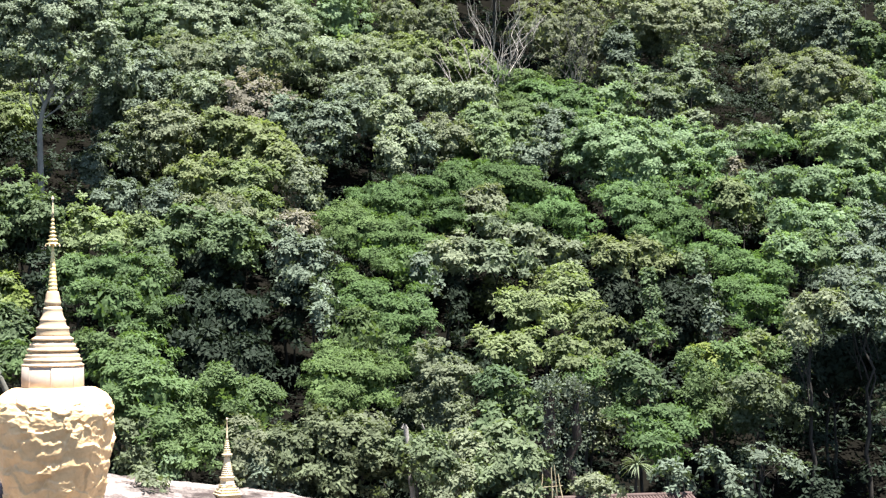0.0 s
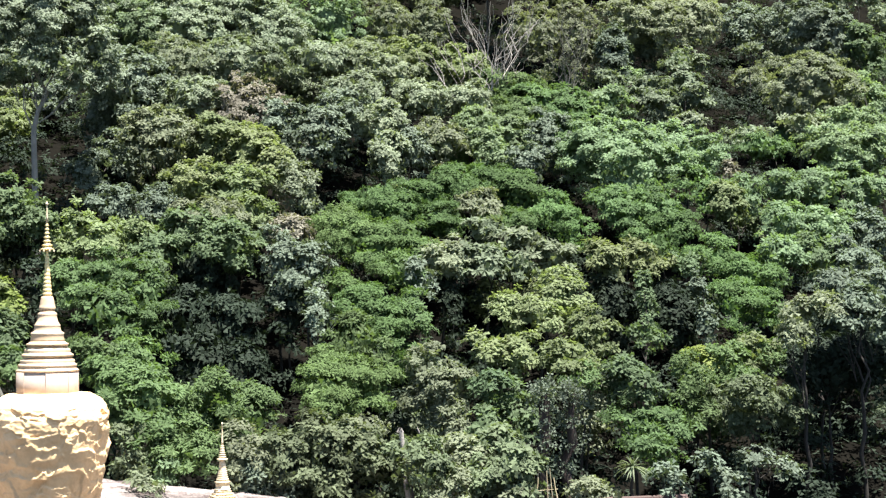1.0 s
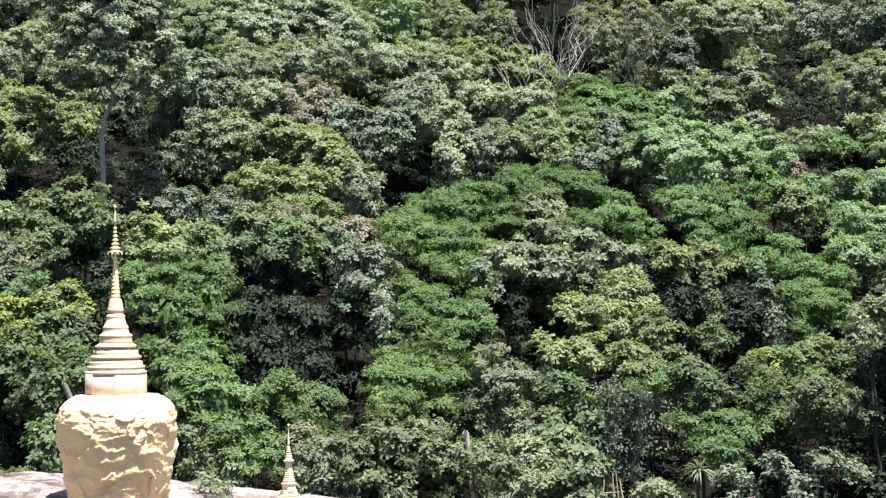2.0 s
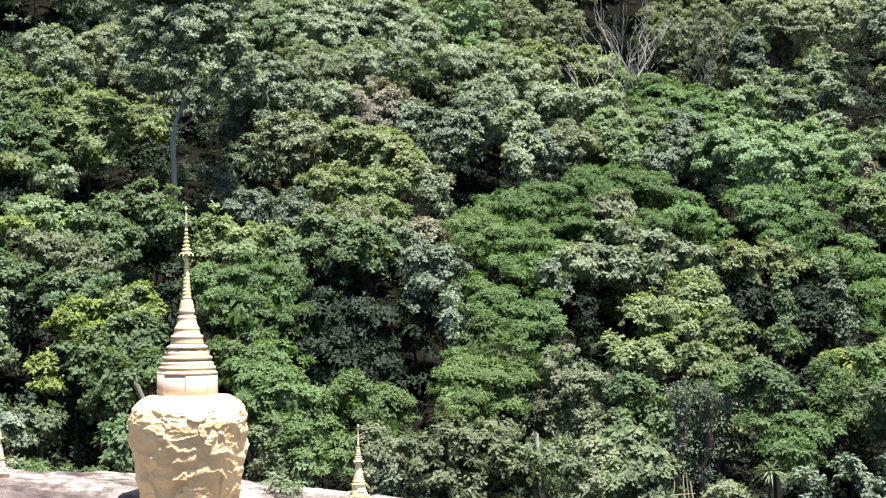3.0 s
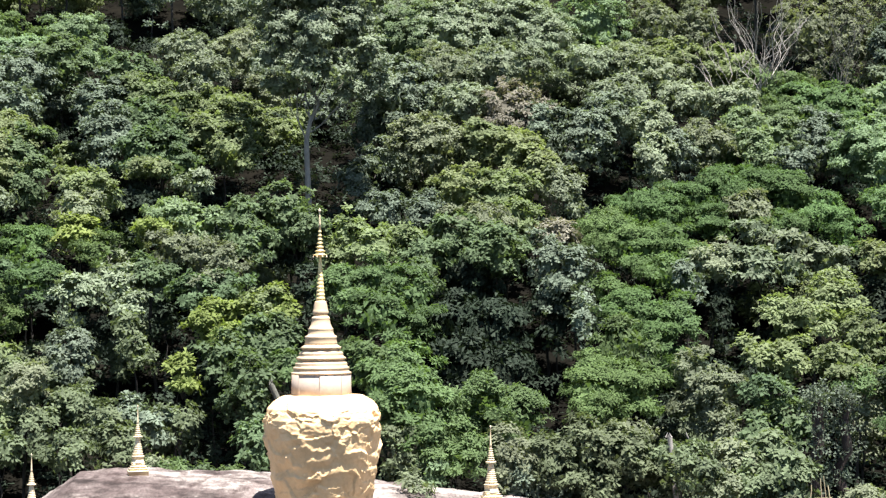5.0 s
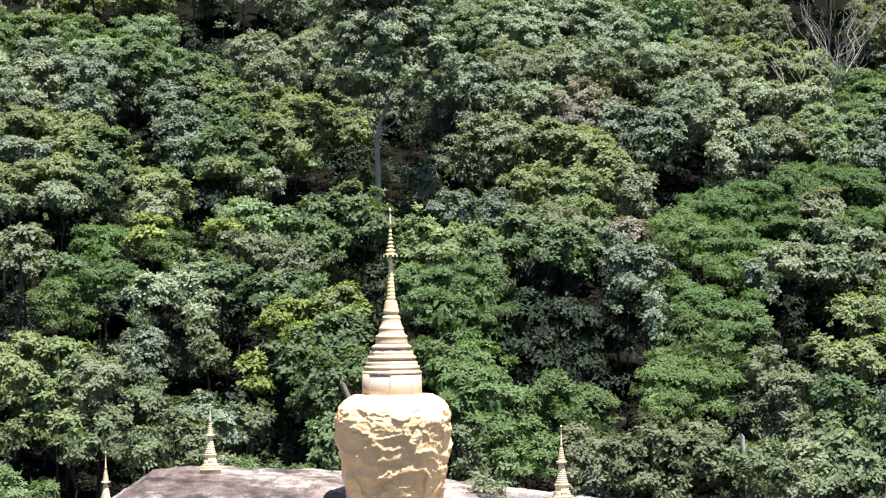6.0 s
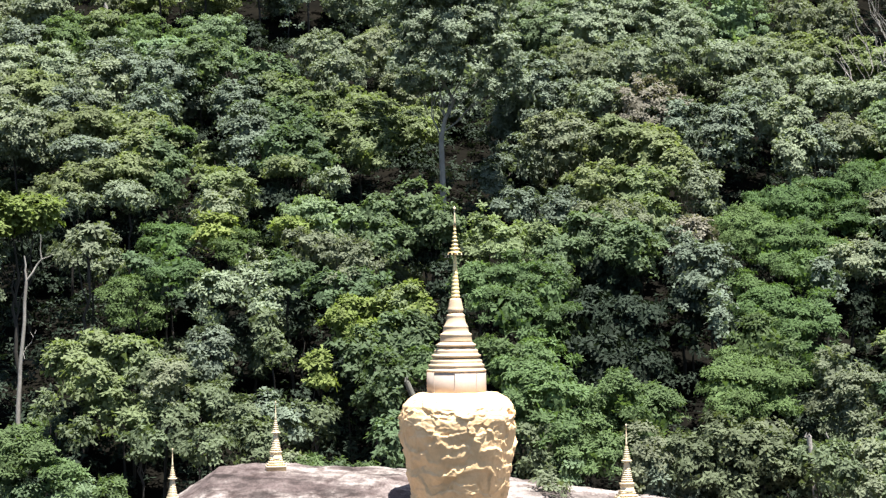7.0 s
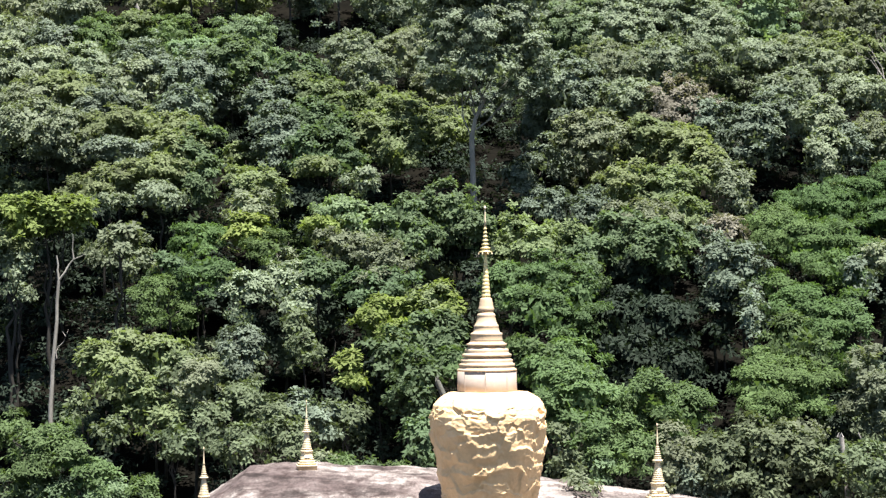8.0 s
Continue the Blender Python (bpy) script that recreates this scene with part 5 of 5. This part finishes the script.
tree("H", 12.4, 163.6, [(-1.8, -5.8, 43.0, 2.65, 2.05), (1.5, -4.3, 43.8, 2.33, 1.80), (-1.5, 4.2, 48.4, 2.61, 2.02), (1.8, 6.0, 49.4, 2.68, 2.07)])
tree("G", 77.9, 164.6, [(-4.2, -8.0, 42.4, 2.39, 1.85), (2.0, 2.6, 48.1, 2.59, 2.00), (2.3, 5.5, 51.6, 2.72, 2.10)])
tree("H", -1.1, 164.7, [(-0.1, -5.5, 43.8, 2.43, 1.88), (-1.6, 2.5, 48.1, 2.53, 1.96), (1.7, 3.0, 48.4, 2.32, 1.80)])
tree("P", 33.9, 164.7, [(-2.8, -3.1, 45.1, 2.62, 2.02), (1.4, -2.2, 45.6, 2.71, 2.10), (1.4, 5.4, 50.1, 2.42, 1.87)])
tree("P", 65.4, 165.0, [(-1.8, -6.8, 43.2, 2.62, 2.02), (-1.6, -0.4, 46.7, 2.46, 1.90), (4.0, 2.1, 48.0, 2.84, 2.19), (-0.6, 5.1, 51.2, 2.47, 1.91)])
tree("L", 27.6, 165.5, [(-0.4, -6.0, 43.9, 2.72, 2.10), (-3.6, -3.2, 45.5, 2.34, 1.81), (0.5, 4.6, 50.2, 2.65, 2.05), (3.6, 4.6, 50.1, 2.54, 1.96)])
tree("H", -6.4, 165.7, [(0.4, -2.7, 45.8, 2.45, 1.89), (1.2, -1.6, 46.4, 2.57, 1.98), (-1.6, 4.4, 49.8, 2.44, 1.89)])
tree("Y", -25.2, 166.5, [(2.7, -4.0, 45.6, 2.70, 2.09), (-0.6, -3.2, 46.0, 2.59, 2.00), (-3.0, 3.6, 50.4, 2.74, 2.12), (0.9, 3.6, 51.0, 2.66, 2.06)])
tree("H", -11.8, 166.8, [(-1.0, -4.0, 45.7, 2.49, 1.93), (2.1, -2.6, 46.5, 2.72, 2.10), (-2.1, 3.3, 49.8, 2.61, 2.02), (0.9, 3.3, 50.3, 2.37, 1.83)])
tree("P", 58.5, 167.3, [(1.9, -3.4, 46.3, 2.83, 2.18), (-2.0, -2.3, 46.9, 2.52, 1.95), (-1.7, 2.8, 50.3, 2.69, 2.08), (1.8, 2.8, 50.7, 2.76, 2.13)])
tree("P", 74.2, 168.1, [(-2.2, -2.6, 47.2, 2.60, 2.01), (2.1, -1.2, 47.9, 2.31, 1.79), (-1.6, 1.9, 51.7, 2.84, 2.20), (1.7, 1.9, 51.8, 2.84, 2.20)])
tree("P", 46.5, 168.3, [(-1.4, -3.5, 46.8, 2.35, 1.81), (-0.8, 1.8, 50.3, 2.48, 1.92), (2.2, 1.8, 49.9, 2.38, 1.84)])
tree("H", 93.4, 169.4, [(0.2, -0.7, 48.9, 2.62, 2.03), (-0.2, 0.7, 52.6, 2.68, 2.07)])
tree("H", 87.8, 170.0, [(-1.2, -0.1, 49.6, 2.68, 2.07), (1.2, 0.0, 52.7, 2.79, 2.15)])
tree("P", 40.2, 170.1, [(-1.5, 0.0, 50.1, 2.84, 2.20), (1.5, 0.0, 50.4, 2.84, 2.20)])
tree("P", 53.7, 170.1, [(0.0, 0.0, 50.9, 2.94, 2.27)])
tree("P", 68.7, 170.1, [(0.0, 0.0, 51.9, 2.77, 2.14)])
tree("G", 85.2, 170.1, [(0.0, 0.0, 51.4, 2.79, 2.16)])
tree("P", -50.6, 170.1, [(-2.0, 0.0, 51.1, 2.54, 1.96), (2.0, 0.0, 51.2, 2.84, 2.19)])
tree("H", -43.9, 170.1, [(-1.5, 0.0, 51.3, 2.86, 2.21), (1.5, 0.0, 51.0, 2.61, 2.02)])
tree("P", -37.3, 170.1, [(-1.7, 0.0, 50.9, 2.81, 2.17), (1.7, 0.0, 51.1, 2.81, 2.18)])
tree("P", -31.9, 170.1, [(0.0, 0.0, 50.6, 2.44, 1.88)])
tree("Y", -22.1, 170.1, [(0.0, 0.0, 50.6, 2.74, 2.12)])
tree("G", -17.5, 170.1, [(0.0, 0.0, 50.7, 2.91, 2.25)])
tree("A", -0.7, 109.0, [(0.5, -1.0, 29.6, 2.18, 1.96), (-1.6, 0.0, 30.0, 1.96, 1.69), (-2.8, -0.5, 27.9, 1.51, 1.28), (2.7, 0.5, 30.5, 2.07, 1.69), (3.9, -0.5, 28.3, 1.81, 1.36), (-0.3, -2.0, 27.2, 1.73, 1.20), (1.8, -1.5, 27.1, 1.81, 1.28), (4.7, 0.0, 26.6, 1.43, 1.05), (-1.8, 0.0, 26.2, 1.36, 0.90), (0.5, 1.0, 32.7, 3.39, 1.69), (3.4, 1.0, 32.5, 2.26, 1.51), (-2.3, 1.0, 32.4, 2.26, 1.51), (2.9, -1.0, 25.8, 1.28, 0.83)],
     bark=BARK_PALE, foot=(-0.60, 109.00), fork=(-0.83, 109.00, 22.51), thick=1.6,
     label="very tall forest tree with a pale trunk and grey-green crown")


# ---- dead standing tree, slender trunks and broken stumps ----
def bare_tree(x, y, z_top, spread, material, seed, label, lean=0.0, dense=26, r0=0.16):
    rng = np.random.default_rng(seed)
    gz = float(ground(x, y)) - 0.2
    root = new("bare_tree")
    root.location = (x, y, gz)
    tagged(root, label, "tree")
    h = z_top - gz
    trunk = limb(rng, (0, 0, 0), (lean, 0, h * 0.6), r0, r0 * 0.6, 0.03, 8)
    part("trunk", mesh_of("trunk", *tubes([trunk], 8), 4, material, True), root)
    for k in range(dense):
        paths = []
        s = rng.uniform(0.35, 1.0)
        p = trunk[min(7, int(s * 7))][0]
        a = rng.uniform(0, 2 * np.pi)
        ln = spread * rng.uniform(0.5, 1.1)
        tip = p + np.array((math.cos(a) * ln, math.sin(a) * ln * 0.7, (h - p[2]) * rng.uniform(0.5, 1.0)))
        br = limb(rng, p, tip, r0 * 0.42, r0 * 0.12, 0.07, 7)
        paths.append(br)
        for j in range(4):
            q = br[int(rng.integers(2, 6))][0]
            t2 = q + (tip - p) * rng.uniform(0.25, 0.5) + rng.normal(0, 0.5, 3)
            paths.append(limb(rng, q, t2, r0 * 0.2, r0 * 0.06, 0.08, 5))
        part("branch", mesh_of("branch", *tubes(paths, 5), 4, material, True), root)
    return root


def stump(x, y, z0, z1, lean, r, label, seed, material=DEADWOOD):
    """A snapped-off stem with a jagged, splintered top."""
    rng = np.random.default_rng(seed)
    path = limb(rng, (0, 0, 0), (lean, 0, z1 - z0), r * 1.1, r * 0.9, 0.012, 7)
    tip = path[-1][0]
    shards = [limb(rng, tip + rng.normal(0, r * 0.45, 3) * (1, 1, 0), tip + np.array((rng.normal(0, r * 0.4), rng.normal(0, r * 0.4), r * rng.uniform(1, 2.2))), r * 0.4, 0.01, 0.02, 3) for _ in range(4)]
    ob = new("broken_stump", mesh_of("broken_stump", *tubes([path] + shards, 9), 4, material, True))
    ob.location = (x, y, z0)
    return tagged(ob, label, "tree stump")


bare_tree(33.0, 119.5, 35.2, 4.3, DEADWOOD, 11, "leafless dead tree with pale grey branches among green crowns", dense=17, r0=0.12)
bare_tree(38.6, 118.5, 34.4, 1.9, BARK_MID, 12, "half-bare tree with thin pale grey branches", dense=11, r0=0.085)
stump(16.86, 77.2, 1.2, 4.62, -0.35, 0.13, "pale snapped tree stem above the bushes", 3)
stump(-0.68, 75.47, 2.95, 7.45, -1.6, 0.15, "grey leaning broken stem behind the boulder", 4, BARK_MID)


def old_trunk(x, y, z_top):
    """A thick twin-stemmed trunk wrapped in leafy climbers."""
    rng = np.random.default_rng(31)
    gz = float(ground(x, y)) - 0.2
    root = new("old_trunk")
    root.location = (x, y, gz)
    tagged(root, "stout dark twin-stemmed trunk wrapped in dull leafy climbers", "tree trunk")
    h = z_top - gz
    for dx, ln, r in ((-0.3, -0.1, 0.36), (0.36, 0.55, 0.30)):
        path = limb(rng, (dx * 0.4, 0, 0), (dx + ln, 0, h), r, r * 0.7, 0.03, 9)
        stem = part("stem", mesh_of("stem", *tubes([path], 10), 4, BARK_RED, True), root)
        n = 420
        k = np.minimum(8, rng.integers(4, 11, n))
        p = np.array([path[i][0] for i in k]) + rng.normal(0, 0.33, (n, 3))
        o = rng.normal(0, 1, (n, 3))
        o[:, 1] -= 0.6
        o /= np.linalg.norm(o, axis=1)[:, None]
        part("climber", mesh_of("climber", *sprigs(rng, p, o, 0.16, 0.1, 4, 0.2, 0.4), 3, LEAF["G"]), stem)
    return root


def slender_stem(foot, top, r0):
    """A tall thin pale stem that forks near the top and bears one dead side branch."""
    root = new("slender_tree")
    root.location = foot
    tagged(root, "tall slender tree with a pale grey forked stem before dark shade", "tree")
    rng = np.random.default_rng(44)
    top = np.array(top) - np.array(foot)
    path = limb(rng, (0, 0, 0), top, r0, r0 * 0.6, 0.008, 9)
    part("trunk", mesh_of("trunk", *tubes([path], 9), 4, BARK_PALE, True), root)
    for d in ((-0.12, 0, 1.3), (0.75, 0.1, 1.1)):
        part("fork", mesh_of("fork", *tubes([limb(rng, top, top + np.array(d), r0 * 0.52, r0 * 0.3, 0.03)], 7), 4, BARK_PALE, True), root)
    e = top + np.array((0.75, 0.1, 1.1))
    part("fork", mesh_of("fork", *tubes([limb(rng, e, e + np.array((-0.05, 0, 1.3)), r0 * 0.3, r0 * 0.12, 0.03), limb(rng, e, e + np.array((0.6, 0, 0.25)), r0 * 0.28, r0 * 0.1, 0.03)], 7), 4, BARK_PALE, True), root)
    s = path[4][0]
    k = s + np.array((0.65, 0, 1.35))
    part("dead_branch", mesh_of("dead_branch", *tubes([limb(rng, s, k, r0 * 0.3, r0 * 0.16, 0.05), limb(rng, k, k + np.array((0.15, 0, 0.35)), r0 * 0.16, 0.01, 0.04, 3),
                                                      limb(rng, k, k + np.array((-0.16, 0, 0.25)), r0 * 0.14, 0.01, 0.04, 3)], 6), 4, DEADWOOD, True), root)
    return root


def pole_trellis(x, y, z0):
    """Bamboo poles lashed into a small frame."""
    root = new("pole_trellis")
    root.location = (x, y, z0)
    tagged(root, "rough frame of thin bamboo poles beside an old trunk", "trellis")
    rng = np.random.default_rng(8)
    for a, c in (((-0.55, 0, 0), (-0.4, 0.1, 1.75)), ((0.02, 0.1, 0), (-0.02, 0.1, 1.6)), ((0.3, 0.15, 0), (0.12, 0.1, 1.7)), ((0.45, -0.1, 0), (0.3, 0.1, 1.3))):
        part("pole", mesh_of("pole", *tubes([limb(rng, a, c, 0.03, 0.022, 0.01)], 7), 4, BAMBOO, True), root)
    for h in (0.72,):
        part("crossbar", mesh_of("crossbar", *tubes([limb(rng, (-0.62, 0.08, h), (0.5, 0.1, h + 0.05), 0.014, 0.012, 0.01)], 7), 4, BAMBOO, True), root)
    return root


def shed(x, y, z_ridge):
    """A low shed: plastered walls under a ribbed red tile roof with a ridge cap."""
    root = new("tiled_shed")
    root.location = (x, y, 0)
    tagged(root, "low shed with a weathered red-brown ribbed tile roof", "shed")
    half, depth, eave = 3.2, 2.2, z_ridge - 0.75
    gz = float(ground(x, y)) - 0.4
    bm = bmesh.new()
    bmesh.ops.create_cube(bm, size=1.0, matrix=Matrix.Translation((0, 0, (gz + eave) / 2)) @ Matrix.Diagonal((half * 1.9, depth * 1.7, eave - gz, 1)))
    part("wall", from_bm("wall", bm, PLASTER), root)
    for s in (-1, 1):
        bm = bmesh.new()
        bmesh.ops.create_cube(bm, size=1.0, matrix=Matrix.Translation((0, s * depth / 2, (z_ridge + eave) / 2)) @ Matrix.Rotation(-s * math.atan2(z_ridge - eave, depth), 4, "X") @ Matrix.Diagonal((half * 2.06, depth * 1.1, 0.05, 1)))
        part("roof_slope", from_bm("roof_slope", bm, TILE), root)
        rib = mesh_of("tile_rib", *tubes([[((0, 0, 0.03), 0.055), ((0, s * depth * 0.5, 0.03 - (z_ridge - eave) / 2), 0.055), ((0, s * depth * 1.04, 0.03 - (z_ridge - eave) * 1.04), 0.055)]], 8), 4, TILE, True)
        for k in range(43):
            part("tile_rib", rib, root, at=(-half + 0.02 + k * 0.1515, 0, z_ridge))
    part("ridge_cap", mesh_of("ridge_cap", *tubes([[((-half - 0.05, 0, z_ridge + 0.04), 0.11), ((0, 0, z_ridge + 0.05), 0.11), ((half + 0.05, 0, z_ridge + 0.04), 0.11)]], 10), 4, TILE, True), root)
    return root


# ---- dracaena clump ----
def spiky_plant(x, y, z):
    rng = np.random.default_rng(5)
    root = new("spiky_plant")
    gz = float(ground(x, y)) - 0.1
    root.location = (x, y, gz)
    tagged(root, "spiky pale green rosette plant with long strap leaves", "plant")
    part("stem", mesh_of("stem", *tubes([limb(rng, (0, 0, 0), (0, 0, z - gz), 0.09, 0.07, 0.02)], 8), 4, BARK, True), root)
    for k in range(60):
        a, e = rng.uniform(0, 2 * np.pi), rng.uniform(-0.35, 1.3)
        ln = rng.uniform(0.7, 1.05)
        co, tri = [], []
        for i, s in enumerate(np.linspace(0, 1, 5)):
            rr, zz = ln * s * math.cos(e), ln * s * math.sin(e) - 0.4 * ln * s * s
            w = 0.045 * (1 - s) ** 0.6 * (0.5 + 2 * s if s < 0.25 else 1)
            co += [(rr * math.cos(a) - w * math.sin(a), rr * math.sin(a) + w * math.cos(a), zz), (rr * math.cos(a), rr * math.sin(a), zz - 0.015),
                   (rr * math.cos(a) + w * math.sin(a), rr * math.sin(a) - w * math.cos(a), zz)]
            if i:
                b = i * 3
                tri += [(b - 3, b - 2, b + 1, b), (b - 2, b - 1, b + 2, b + 1)]
        part("strap_leaf", mesh_of("strap_leaf", co, tri, 4, LEAF["T"]), root, at=(0, 0, z - gz))
    return root


# ---- undergrowth that fills the hillside beneath the crowns ----
SHADE_GAPS = [(48, 93, 3.9), (10, 97, 4.0)]


def in_shade_gap(x, y):
    """Spot left without undergrowth so the darkened soil reads as deep shade."""
    return any((x - cx) ** 2 + (y - cy) ** 2 < cr * cr for cx, cy, cr in SHADE_GAPS)


def undergrowth():
    rng = np.random.default_rng(77)
    cos, tris, base = [], [], 0
    for y0 in np.arange(79, 148, 2.8):
        half0, half1 = -0.36 * y0 - 4, 0.62 * y0 + 4
        for x0 in np.arange(half0, half1, 2.5):
            x, y = x0 + rng.uniform(-1.2, 1.2), y0 + rng.uniform(-1.3, 1.3)
            if in_shade_gap(x, y):
                continue
            r = rng.uniform(1.0, 1.9)
            z = float(ground(x, y)) + r * 0.5 + rng.uniform(0, 1.6)
            d = unit(rng, int(24 * r))
            d[:, 2] = np.abs(d[:, 2])
            co, tri = sprigs(rng, d * r * rng.uniform(0.6, 1.0, len(d))[:, None], d, 0.29, 0.17, 5, 0.4, 0.3)
            cos.append(co + np.array((x, y, z)))
            tris.append(tri + base)
            base += len(co)
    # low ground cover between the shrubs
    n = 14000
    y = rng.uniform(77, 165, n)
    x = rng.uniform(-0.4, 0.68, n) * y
    clear = [not in_shade_gap(a, b) for a, b in zip(x, y)]
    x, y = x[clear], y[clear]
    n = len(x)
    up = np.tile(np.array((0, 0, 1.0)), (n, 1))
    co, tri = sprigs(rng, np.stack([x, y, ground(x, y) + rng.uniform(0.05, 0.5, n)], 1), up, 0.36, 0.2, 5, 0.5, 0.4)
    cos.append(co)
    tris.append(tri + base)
    # shares D's darkened leaf colour, so the gaps look shaded
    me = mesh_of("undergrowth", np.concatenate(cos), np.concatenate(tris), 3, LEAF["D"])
    return tagged(new("undergrowth", me), "dense undergrowth of shrubs and saplings, leaf colour darkened for shade", "undergrowth", kind="stuff")


undergrowth()
slender_stem((-22.46, 83.53, 4.09), (-21.97, 83.66, 12.56), 0.13)
stump(-29.0, 139.0, 30.0, 37.75, -0.7, 0.17, "pale snapped tree stem high on the slope", 6)
stump(18.73, 79.5, 2.6, 4.6, -0.9, 0.045, "thin leaning dead stem above the bushes", 9, BARK_PALE)
old_trunk(22.74, 72.83, 6.52)
spiky_plant(25.94, 70.90, 3.15)
pole_trellis(21.53, 69.75, 1.64)
shed(25.01, 70.18, 1.77)
